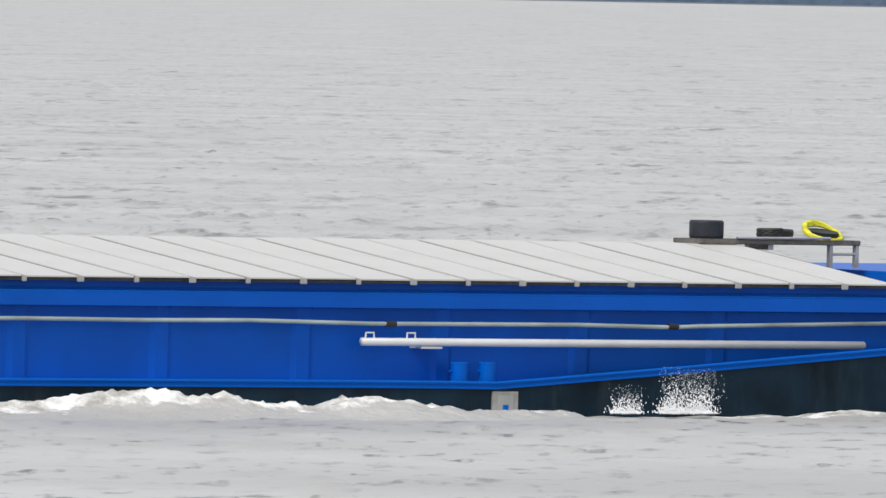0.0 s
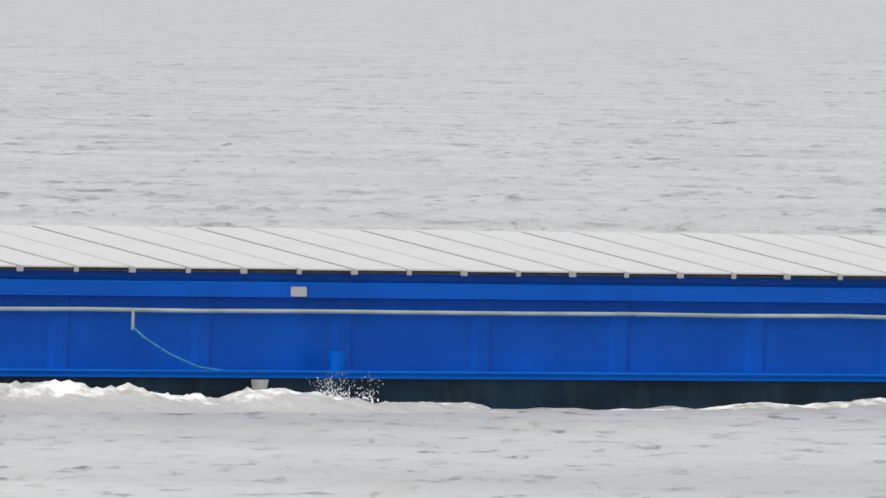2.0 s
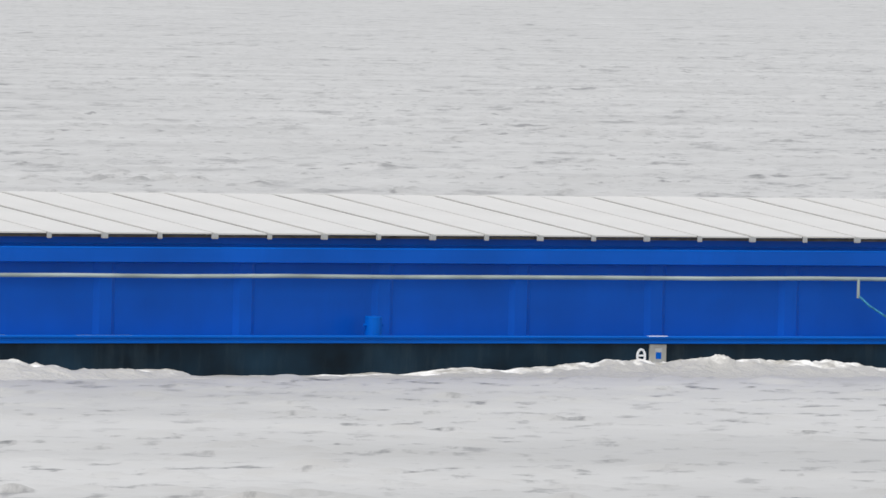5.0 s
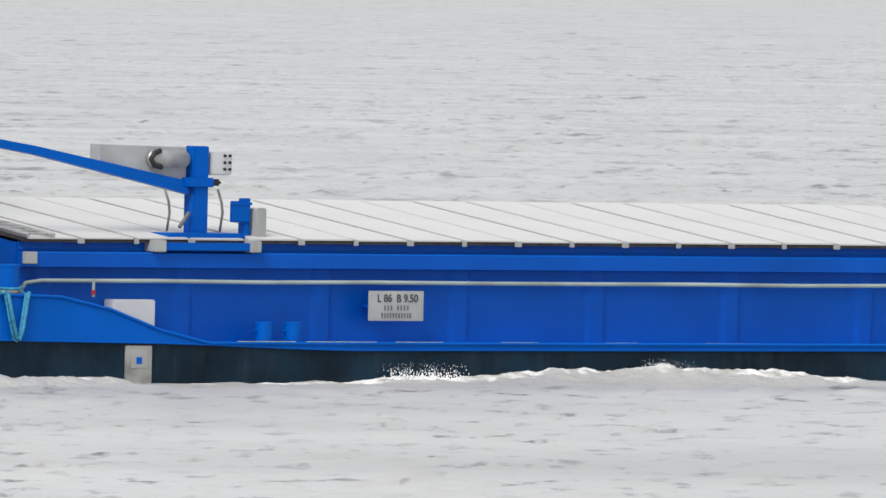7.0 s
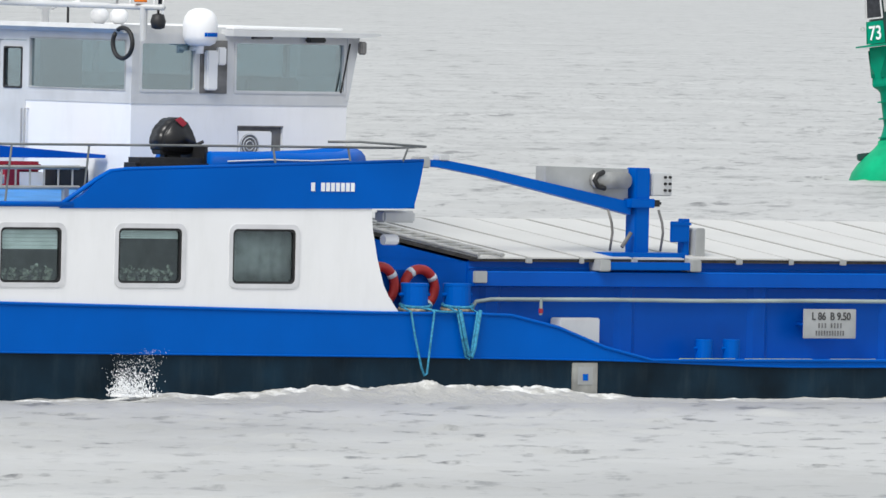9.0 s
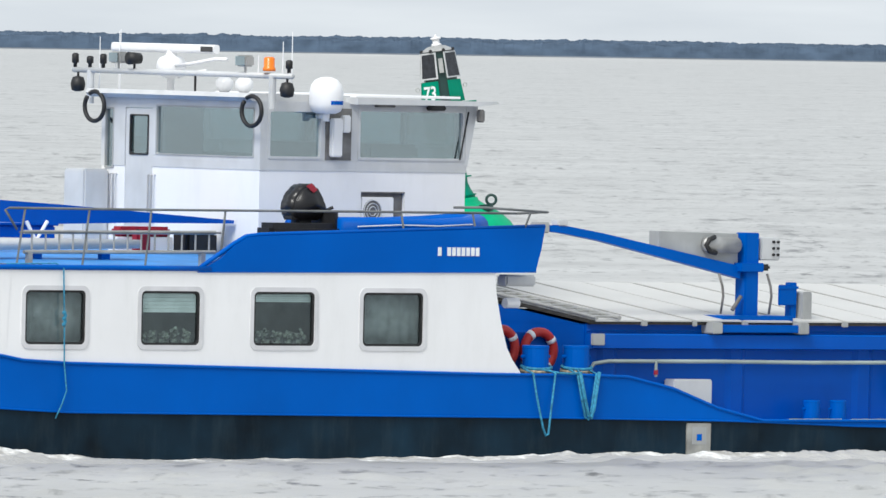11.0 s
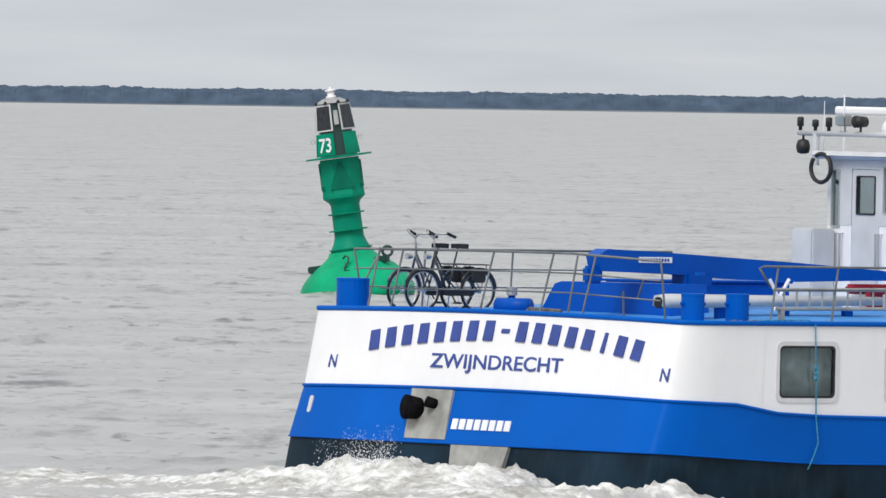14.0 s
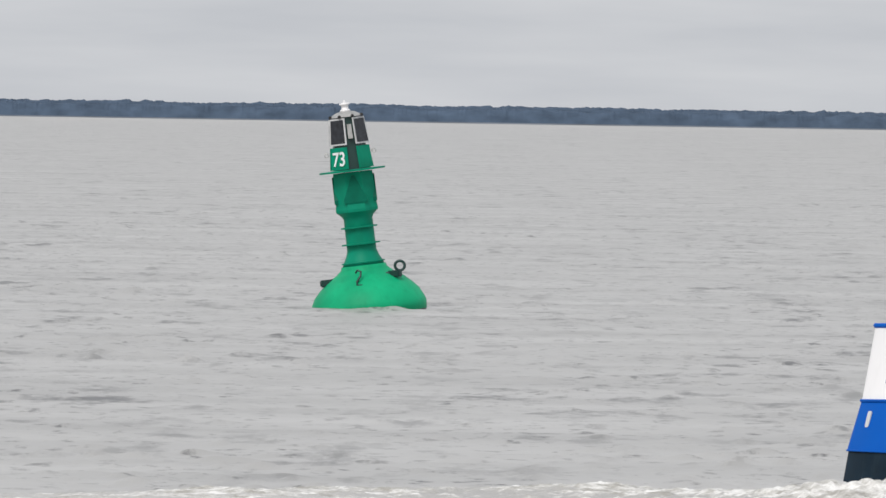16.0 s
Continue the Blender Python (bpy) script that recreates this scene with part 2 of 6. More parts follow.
    b = n.new("ShaderNodeBump")
    b.inputs["Strength"].default_value, b.inputs["Distance"].default_value = relief, 0.06
    l.new(rip.outputs["Fac"], b.inputs["Height"])
    l.new(b.outputs["Normal"], p.inputs["Normal"])
    return m


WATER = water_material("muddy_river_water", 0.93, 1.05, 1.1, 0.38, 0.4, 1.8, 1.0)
FOAM = water_material("churned_foam_water", 0.84, 0.97, 3.2, 0.45, 0.55, 9.0)


# ---- mesh helpers ----
def mesh_of(bm, name, smooth=False):
    bmesh.ops.recalc_face_normals(bm, faces=bm.faces)
    me = bpy.data.meshes.new(name)
    bm.to_mesh(me)
    bm.free()
    if smooth:
        for f in me.polygons:
            f.use_smooth = True
    return me


def part(name, bm, material, parent, label="", smooth=False):
    ob = new(name, mesh_of(bm, name, smooth))
    ob.data.materials.append(material)
    if parent is not None:
        ob.parent = parent
    return tagged(ob, label)


def box(bm, x0, x1, y0, y1, z0, z1, bevel=0.0):
    v = [bm.verts.new((x, y, z)) for x in (x0, x1) for y in (y0, y1) for z in (z0, z1)]
    fs = [bm.faces.new([v[i] for i in q]) for q in ((0, 1, 3, 2), (4, 6, 7, 5), (0, 4, 5, 1), (2, 3, 7, 6), (0, 2, 6, 4), (1, 5, 7, 3))]
    if bevel:
        es = {e for f in fs for e in f.edges}
        bmesh.ops.bevel(bm, geom=list(es), offset=bevel, segments=2, affect="EDGES")
    return bm


def prism(bm, pts, axis, a, b):
    """Extrudes a polygon. axis 'y': pts are (x, z); 'z': (x, y); 'x': (y, z)."""
    def at(p, k):
        return {"y": (p[0], k, p[1]), "z": (p[0], p[1], k), "x": (k, p[0], p[1])}[axis]
    v0, v1 = [bm.verts.new(at(p, a)) for p in pts], [bm.verts.new(at(p, b)) for p in pts]
    bm.faces.new(v0), bm.faces.new(v1[::-1])
    for i in range(len(pts)):
        j = (i + 1) % len(pts)
        bm.faces.new((v0[i], v1[i], v1[j], v0[j]))
    return bm


def rod(bm, a, b, r, r2=None, seg=10):
    a, b = Vector(a), Vector(b)
    d = b - a
    m = Matrix.Translation((a + b) / 2) @ d.to_track_quat("Z", "Y").to_matrix().to_4x4()
    bmesh.ops.create_cone(bm, cap_ends=True, segments=seg, radius1=r, radius2=r if r2 is None else r2, depth=d.length, matrix=m)
    return bm


def pipe(bm, pts, r, seg=8, closed=False):
    pts = [Vector(p) for p in pts]
    rings, n = [], len(pts)
    for i, p in enumerate(pts):
        a = pts[(i - 1) % n] if closed or i else p
        b = pts[(i + 1) % n] if closed or i < n - 1 else p
        q = (b - a).normalized().to_track_quat("Z", "Y").to_matrix()
        rings.append([bm.verts.new(p + q @ Vector((r * math.cos(k * math.tau / seg), r * math.sin(k * math.tau / seg), 0))) for k in range(seg)])
    for i in range(n if closed else n - 1):
        s, t = rings[i], rings[(i + 1) % n]
        best = min(range(seg), key=lambda o: sum((s[k].co - t[(k + o) % seg].co).length for k in range(seg)))
        for k in range(seg):
            bm.faces.new((s[k], s[(k + 1) % seg], t[(k + 1 + best) % seg], t[(k + best) % seg]))
    if not closed:
        bm.faces.new(rings[0]), bm.faces.new(rings[-1])
    return bm


def lathe(bm, prof, seg=24, m=Matrix()):
    rings = [[bm.verts.new(m @ Vector((r * math.cos(k * math.tau / seg), r * math.sin(k * math.tau / seg), z))) for k in range(seg)] for r, z in prof]
    for s, t in zip(rings, rings[1:]):
        for k in range(seg):
            bm.faces.new((s[k], s[(k + 1) % seg], t[(k + 1) % seg], t[k]))
    if prof[0][0] > 0.001:
        bm.faces.new(rings[0][::-1])
    if prof[-1][0] > 0.001:
        bm.faces.new(rings[-1])
    bmesh.ops.remove_doubles(bm, verts=bm.verts, dist=0.0005)
    return bm


def ring_pts(c, r, n, ax1, ax2):
    return [Vector(c) + Vector(ax1) * r * math.cos(k * math.tau / n) + Vector(ax2) * r * math.sin(k * math.tau / n) for k in range(n)]


def round_rect(x0, x1, z0, z1, r, n=5):
    out = []
    for cx, cz, a0 in ((x1 - r, z1 - r, 0), (x0 + r, z1 - r, 90), (x0 + r, z0 + r, 180), (x1 - r, z0 + r, 270)):
        out += [(cx + r * math.cos(radians(a0 + 90 * k / n)), cz + r * math.sin(radians(a0 + 90 * k / n))) for k in range(n + 1)]
    return out


def frame_ring(bm, outer, inner, axis, a, b):
    def at(p, k):
        return {"y": (p[0], k, p[1]), "x": (k, p[0], p[1])}[axis]
    rows = [[bm.verts.new(at(p, k)) for p in pts] for pts, k in ((outer, a), (outer, b), (inner, b), (inner, a))]
    n = len(outer)
    for i in range(4):
        s, t = rows[i], rows[(i + 1) % 4]
        for k in range(n):
            bm.faces.new((s[k], s[(k + 1) % n], t[(k + 1) % n], t[k]))
    return bm


def lettering(name, text, size, m, material, parent, squeeze=1.0, depth=0.006):
    cu = bpy.data.curves.new(name, "FONT")
    cu.body, cu.size, cu.extrude, cu.align_x, cu.offset = text, size, depth, "CENTER", 0.012 * size
    tmp = new(name, cu)
    me = bpy.data.meshes.new_from_object(tmp.evaluated_get(bpy.context.evaluated_depsgraph_get()))
    bpy.data.objects.remove(tmp)
    me.materials.clear()
    me.materials.append(material)
    me.transform(m @ Matrix.Diagonal((squeeze, 1, 1, 1)))
    ob = new(name, me)
    ob.parent = parent
    return ob


def turn(x_axis, y_axis, at):
    x, y = Vector(x_axis).normalized(), Vector(y_axis).normalized()
    z = x.cross(y)
    m = Matrix((x, y, z)).transposed().to_4x4()
    m.translation = at
    return m


def empty(name, label, category, group=""):
    return tagged(new(name), label, category, group)


ABOARD = []  # loose things carried on the barge, with their place in its space


def aboard(ob, m=Matrix()):
    ABOARD.append((ob, m))
    return ob


# ---- water: one sheet to the horizon, chop modelled near by ----
rng = np.random.default_rng(5)
WAVES = []
for lam0, count, weight in ((5.5, 8, 0.25), (1.9, 16, 0.5), (1.0, 22, 0.75), (0.6, 22, 0.6), (0.36, 24, 0.35)):
    for _ in range(count):
        lam = lam0 * rng.uniform(0.7, 1.4)
        d = radians(rng.normal(262, 30))
        WAVES.append((math.tau / lam * math.cos(d), math.tau / lam * math.sin(d), rng.uniform(0, math.tau), weight * math.sqrt(2 / count)))


def chop(x, y, fade):
    """Short-crested wind chop: separate peaks on a nearly flat surface."""
    s = np.zeros_like(x)
    for kx, ky, ph, a in WAVES:
        s += a * np.sin(kx * x + ky * y + ph) * np.clip(fade * math.tau / math.hypot(kx, ky), 0, 1)
    gust = 0.8 + 0.35 * np.sin(0.09 * x + 0.021 * y) * np.sin(0.023 * y - 0.06 * x + 1)
    patch = np.sin(0.5 * x + 0.11 * y + 1.3 * np.sin(0.13 * y)) * np.sin(0.31 * x - 0.17 * y + 2 + np.sin(0.4 * x)) + 0.6 * np.sin(1.1 * x + 0.3 * y + 2 * np.sin(0.37 * y - 0.3 * x))
    return gust * (0.007 * s + 0.017 * np.logaddexp(0, 3.2 * (s - 1.05 + 0.3 * patch)))


def grid_mesh(name, X, Y, Z, froth=None):
    r, c = X.shape
    me = bpy.data.meshes.new(name)
    me.vertices.add(r * c)
    me.vertices.foreach_set("co", np.stack((X, Y, Z), -1).astype(np.float32).ravel())
    i = (np.arange(r - 1)[:, None] * c + np.arange(c - 1)[None]).ravel()
    quads = np.stack((i, i + 1, i + c + 1, i + c), -1).astype(np.int32).ravel()
    me.loops.add(len(quads))
    me.polygons.add(len(i))
    me.loops.foreach_set("vertex_index", quads)
    me.polygons.foreach_set("loop_start", np.arange(len(i), dtype=np.int32) * 4)
    me.polygons.foreach_set("use_smooth", np.ones(len(i), dtype=bool))
    at = me.attributes.new("froth", "FLOAT", "POINT")
    at.data.foreach_set("value", (np.zeros(r * c) if froth is None else froth.ravel()).astype(np.float32))
    me.update(calc_edges=True)
    me.validate()
    return me


def build_water():
    ys = [-5000.0, -600.0, 0.0, 60.0, 110.0]
    y = 135.0
    while y < 5200:
        ys.append(y)
        y *= 1 + 0.00095 * (y / 135) ** 0.38
    ys = np.array(ys)
    s = np.concatenate(([-1.0], np.linspace(0, 1, 460), [2.0]))
    Y = np.repeat(ys[:, None], len(s), 1)
    left, right = -0.0735 * np.maximum(ys, 60) - 4, 0.026 * np.maximum(ys, 60) + 4
    X = left[:, None] + (right - left)[:, None] * np.clip(s, 0, 1)[None]
    X[:, 0], X[:, -1] = -6000, 6000
    fade = np.where((Y > 120) & (np.abs(X) < 5000), np.clip(2.6 / np.maximum(Y / 330, 0.7), 0.1, 1), 0)
    Z = chop(X, Y, fade)
    Z[(Y <= 120) | (np.abs(X) > 5000)] = 0
    crest = np.clip((Z - 0.108) / 0.03, 0, 1) * 0.38
    ob = new("water", grid_mesh("water", X, Y, Z, crest))
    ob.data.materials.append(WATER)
    return tagged(ob, "grey muddy tidal river water with short wind chop", "water", kind="structure")


water = build_water()


# ---- far bank: a low wooded strip on the horizon ----
def build_far_bank():
    bm = bmesh.new()
    r = random.Random(3)
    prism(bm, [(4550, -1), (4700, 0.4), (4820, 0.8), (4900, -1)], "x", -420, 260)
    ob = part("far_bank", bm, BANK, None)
    tagged(ob, "low hazy dike foreland across the wide estuary", "river bank", kind="structure")
    # added pale strip, standing in for the glint of bright water below the bank
    bm = bmesh.new()
    prism(bm, [(4470, -0.5), (4490, 0.03), (4540, 0.27), (4552, 0.22), (4552, -0.5)], "x", -420, 260)
    ob = part("far_glint_strip", bm, GLINT, None)
    tagged(ob, "thin pale strip added for bright water along the far shore", "mudflat", kind="structure")
    bm = bmesh.new()
    for layer in range(4):
        x, top, bot = -420.0, [], []
        while x < 260:
            h = 3.5 + 0.3 * layer + 0.45 * noise.noise((x * 0.05, layer * 7, 0)) + 0.5 * noise.noise((x * 0.35, layer * 5, 1)) + 0.35 * noise.noise((x * 1.3, layer, 2))
            y = 4700 + 18 * layer
            top.append((bm.verts.new((x, y + 5, h * 0.95)), bm.verts.new((x, y + 8, h))))
            bot.append((bm.verts.new((x, y + 12, -0.5)), bm.verts.new((x, y + 2, h * 0.55)), bm.verts.new((x, y, -0.5))))
            x += r.uniform(0.35, 0.75)
        for k in range(len(top) - 1):
            s, t = (bot[k][2], bot[k][1], *top[k], bot[k][0]), (bot[k + 1][2], bot[k + 1][1], *top[k + 1], bot[k + 1][0])
            for i in range(4):
                bm.faces.new((s[i], s[i + 1], t[i + 1], t[i]))
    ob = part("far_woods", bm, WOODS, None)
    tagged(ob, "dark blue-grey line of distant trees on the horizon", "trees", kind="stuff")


# aerial haze is mixed into the blue-grey of bank and woods
BANK = mat("haze_tinted_foreland", (0.10, 0.12, 0.15), 0.9, grain=0.2, scale=0.05)
WOODS = mat("haze_tinted_foliage", (0.07, 0.10, 0.145), 0.95, grain=0.13, scale=0.22, spec=0.05)
GLINT = mat("pale_water_glint", (0.47, 0.47, 0.46), 0.8, grain=0.08, scale=0.03)
build_far_bank()

# ---- barge ----
barge = empty("barge", "blue and white inland cargo barge with closed white hatches, underway", "barge")


def lerp(table, u):
    for (a, p), (b, q) in zip(table, table[1:]):
        if u <= b:
            return p + (q - p) * max(0, (u - a)) / (b - a)
    return table[-1][1]


Z_BOOT = [(-1, 0.84), (0, 0.82), (3, 0.67), (12.3, 0.61), (16.2, 0.565), (19, 0.475), (30, 0.50), (57, 0.51), (58.3, 0.50), (61.7, 0.75), (65.3, 1.03), (72, 1.5), (86.5, 2.1)]
Z_RIM = [(-1, 1.66), (0.6, 1.62), (1.87, 1.575), (2.37, 1.425), (11.8, 1.265), (13.4, 1.27), (14.42, 1.225), (16.2, 0.63), (16.6, 0.57), (30, 0.58), (57, 0.59), (58.3, 0.58), (61.7, 0.83), (65.3, 1.11), (72, 1.58), (86.5, 2.3)]
Z_DECK = 2.86


STERN = [(-1.4, -0.45), (0.5, -0.2), (0.9, -0.06), (1.6, 0.19), (3.0, 0.48)]


def rake(z):
    return lerp(STERN, z)


def half_plan(u_end, z, out=0.0, side_step=0.9):
    """Outline of one side, from the stern's middle to u_end."""
    pts = []
    for k in range(9):
        w = 4.5 * k / 8
        pts.append((-0.06 * (1 - (w / 4.5) ** 2) - out, w))
    for k in range(1, 9):
        a = radians(90 * k / 8)
        pts.append((0.95 - (0.95 + out) * math.cos(a), 4.5 + (0.25 + out) * math.sin(a)))
    pts.append((1.35, 4.75 + out))
    n = max(2, int((min(u_end, 70) - 1.35) / side_step))
    pts += [(1.35 + (min(u_end, 70) - 1.35) * k / n, 4.75 + out) for k in range(1, n + 1)]
    if u_end > 70:
        for k in range(1, 25):
            u = 70 + (u_end - 70) * k / 24
            pts.append((u, (4.75 + out) * max(0.0, 1 - ((u - 70) / (u_end - 70)) ** 2.6) ** 0.62))
    return [(u + rake(z) * max(0, 1 - max(u, 0) / 2.5), w) for u, w in pts]


def crown(u, w):
    """The stern's edges arch up a little towards the middle line."""
    return 0.055 * (1 - (w / 4.75) ** 2) * min(1, max(0, 1 - (u - 0.9) / 0.4)) if abs(w) < 4.75 else 0.0


def shell(bm, levels, u_end, out=0.0, ends=None):
    """Lofts the outline through levels (functions of u giving z)."""
    rows = []
    for i, fz in enumerate(levels):
        ue = ends[i] if ends else u_end
        zz = fz(0.3)
        pl = half_plan(ue, zz, out)
        full = [(u, -w) for u, w in pl[::-1]] + pl[1:]
        rows.append([bm.verts.new((u, w, fz(u) + (crown(u, w) if zz > 1.2 else 0))) for u, w in full])
    for s, t in zip(rows, rows[1:]):
        for k in range(len(s) - 1):
            bm.faces.new((s[k], s[k + 1], t[k + 1], t[k]))
    return rows


def boot(u):
    return lerp(Z_BOOT, u)


def rim(u):
    return lerp(Z_RIM, u)


bm = bmesh.new()
shell(bm, [lambda u: -1.3, lambda u: -0.5, lambda u: 0.0, boot], 86)
part("hull_bottom", bm, DARK, barge, "blackish weathered boot-topping at the waterline", True)
bm = bmesh.new()
shell(bm, [boot, rim], 86, 0.03)
part("hull_side", bm, BLUE, barge, "glossy blue painted hull strake", True)
# thin rubbing edge along the rim
bm = bmesh.new()
pl = [p for p in half_plan(86, 1.6, 0.032)]
pipe(bm, [(u, -w, rim(u) + crown(u, w)) for u, w in pl[::-1]] + [(u, w, rim(u) + crown(u, w)) for u, w in pl[1:]], 0.028, 6)
part("rim_bar", bm, BLUE, barge, "", True)
bm = bmesh.new()
pl = [p for p in half_plan(86, 0.8, 0.03)]
pipe(bm, [(u, -w, boot(u)) for u, w in pl[::-1]] + [(u, w, boot(u)) for u, w in pl[1:]], 0.016, 6)
part("boot_bar", bm, BLUE, barge, "", True)

# aft quarter: white plating up to the poop deck, with a curved fore end
def plate_level(f):
    return lambda u: (rim(u) - 0.04) * (1 - f) + Z_DECK * f


bm = bmesh.new()
shell(bm, [plate_level(f) for f in (0, 0.33, 0.66, 1)], 1.9, 0.026)
part("quarter_plating", bm, WHITE, barge, "white painted accommodation side", True)
WINDOWS = [(2.28, 3.45), (4.48, 5.63), (6.64, 7.84), (8.75, 9.95)]
WZ0, WZ1 = 1.68, 2.53
FORE_END = [(1.24, 11.93), (1.32, 11.86), (1.5, 11.71), (1.68, 11.60), (2.08, 11.47), (2.53, 11.37), (Z_DECK, 11.34)]
for sgn in (-1, 1):
    bm = bmesh.new()
    cols = sorted({1.7, 11.3, *[c for wdw in WINDOWS for c in wdw], *np.arange(2.1, 2.3, 0.06)})
    for a, b in zip(cols, cols[1:]):
        for lo, hi in ((0, WZ0), (WZ0, WZ1), (WZ1, Z_DECK)):
            if lo == WZ0 and any(p <= a and b <= q for p, q in WINDOWS):
                continue
            za, zb = (rim(a) - 0.04, rim(b) - 0.04) if lo == 0 else (lo, lo)
            bm.faces.new([bm.verts.new(p) for p in ((a, sgn * 4.75, za), (b, sgn * 4.75, zb), (b, sgn * 4.75, hi), (a, sgn * 4.75, hi))])
    prev = None
    for z, u in FORE_END:
        row = [bm.verts.new((11.3, sgn * 4.75, z)), bm.verts.new((u, sgn * 4.75, z))]
        if prev:
            bm.faces.new((*prev, *row[::-1]))
        prev = row
    bmesh.ops.remove_doubles(bm, verts=bm.verts, dist=0.0005)
    ob = part("side_plating", bm, WHITE, barge)
    so = ob.modifiers.new("plate", "SOLIDIFY")
    so.thickness, so.offset = 0.04, 0
bm = bmesh.new()
for (a, c), (b, d) in zip(FORE_END, FORE_END[1:]):
    bm.faces.new([bm.verts.new(p) for p in ((c, -4.72, a), (c, 4.72, a), (d, 4.72, b), (d, -4.72, b))])
part("fore_bulkhead", bm, WHITE, barge)
bm = bmesh.new()
pl = half_plan(11.4, Z_DECK, -0.02)
rows = []
for u, w in pl:
    rise = 0.055 + 0.15 * min(1, max(0, (u - 1.9) / 1.2))  # crown of the deck, flatter at the stern
    rows.append([bm.verts.new((u, w * f, Z_DECK - 0.02 + rise * (1 - f * f))) for f in np.linspace(-1, 1, 13)])
for p, q in zip(rows, rows[1:]):
    for k in range(12):
        if len({p[k].co[:], p[k + 1].co[:], q[k + 1].co[:], q[k].co[:]}) == 4:
            bm.faces.new((p[k], p[k + 1], q[k + 1], q[k]))
part("poop_deck", bm, BLUE_DECK, barge, "blue painted steel deck")
bm = bmesh.new()
pl = half_plan(5.8, Z_DECK, 0.02)
pipe(bm, [(u, -w, Z_DECK + crown(u, w)) for u, w in pl[::-1]] + [(u, w, Z_DECK + crown(u, w)) for u, w in pl[1:]], 0.045, 6)
part("deck_edge", bm, BLUE, barge, "", True)

# raised side bulwark beside the wheelhouse
for sgn in (-1,):
    bm = bmesh.new()
    prism(bm, [(5.55, 2.80), (6.0, 3.02), (6.25, 3.22), (6.5, 3.345), (6.8, 3.37), (11.9, 3.53), (12.29, 3.545), (12.22, 3.2), (12.12, 2.87), (11.9, 2.84)], "y", sgn * 4.71, sgn * 4.79)
    part("bulwark", bm, BLUE, barge, "blue raised bulwark plate")
    bm = bmesh.new()
    pipe(bm, [(5.55, sgn * 4.75, 2.83), (6.25, sgn * 4.75, 3.24), (6.5, sgn * 4.75, 3.36), (6.8, sgn * 4.75, 3.39), (12.3, sgn * 4.75, 3.56)], 0.035, 6)
    part("bulwark_cap", bm, BLUE, barge, "", True)
bm = bmesh.new()
box(bm, 11.3, 12.2, -4.7, 4.7, 2.84, 2.9)
part("fore_overhang", bm, BLUE, barge)

# side decks and hold coaming
bm = bmesh.new()
box(bm, 11.4, 60.0, -4.72, 4.72, 0.44, 0.53)
part("side_deck", bm, BLUE_DECK, barge)
H0, H1 = 13.63, 66.75  # hold, aft to fore
for sgn in (-1, 1):
    bm = bmesh.new()
    box(bm, H0, H1, sgn * 4.10, sgn * 4.15, 0.52, 2.06)
    part("coaming", bm, BLUE_DEEP, barge, "deep blue hatch coaming side")
    bm = bmesh.new()
    prism(bm, [(sgn * 4.14, 1.68), (sgn * 4.36, 1.70), (sgn * 4.36, 1.90), (sgn * 4.32, 1.925), (sgn * 4.14, 1.925)], "x", H0, H1)
    part("coaming_flange", bm, BLUE_DEEP, barge, "blue box flange along the coaming")
    # thin beads in brighter blue: edge highlights put into the colour
    bm = bmesh.new()
    pipe(bm, [(H0, sgn * 4.352, 1.905), (H1, sgn * 4.352, 1.905)], 0.011, 6)
    pipe(bm, [(H0, sgn * 4.19, 1.965), (H1, sgn * 4.19, 1.965)], 0.009, 6)
    part("flange_highlight", bm, BLUE, barge, "", True)
    bm = bmesh.new()
    box(bm, H0, H1, sgn * 4.15, sgn * 4.185, 1.93, 2.075)
    part("coaming_lip", bm, BLUE_DEEP, barge)
    bm = bmesh.new()
    pipe(bm, [(13.45, sgn * 4.4, 1.0), (13.5, sgn * 4.4, 1.3), (13.62, sgn * 4.4, 1.46), (13.9, sgn * 4.4, 1.495)] + [(u, sgn * 4.4, 1.495 + 0.006 * math.sin(u * 1.3)) for u in np.arange(16, 55, 2.0)] +
         [(56.2, sgn * 4.4, 1.465), (60, sgn * 4.4, 1.475), (61.8, sgn * 4.4, 1.45), (62.3, sgn * 4.4, 1.47), (66.6, sgn * 4.38, 1.55)], 0.032, 8)
    part("deck_pipe", bm, PIPE, barge, "galvanised pipe along the coaming", True)
    u = 14.07
    while u < 65:
        bm = bmesh.new()
        prism(bm, [(u - 0.2, sgn * 4.15), (u - 0.11, sgn * 4.2), (u + 0.11, sgn * 4.2), (u + 0.2, sgn * 4.15)], "z", 0.53, 1.69)
        part("coaming_rib", bm, BLUE_DEEP, barge)
        u += 2.565
bm = bmesh.new()
box(bm, H0 - 0.02, H0 + 0.03, -4.15, 4.15, 0.5, 2.06)
prism(bm, [(-4.15, 2.05), (4.15, 2.05), (0.2, 2.53), (-0.2, 2.53)], "x", H0 - 0.02, H0 + 0.03)
part("hold_end", bm, BLUE_DEEP, barge, "deep blue end wall of the hold")
bm = bmesh.new()
box(bm, H1 - 0.03, H1 + 0.03, -4.15, 4.15, 0.5, 2.06)
part("hold_end", bm, BLUE_DEEP, barge)

# hatch covers: a row of low gabled panels
PITCH = 1.0085
RISE, EDGE = 2.604, 2.108


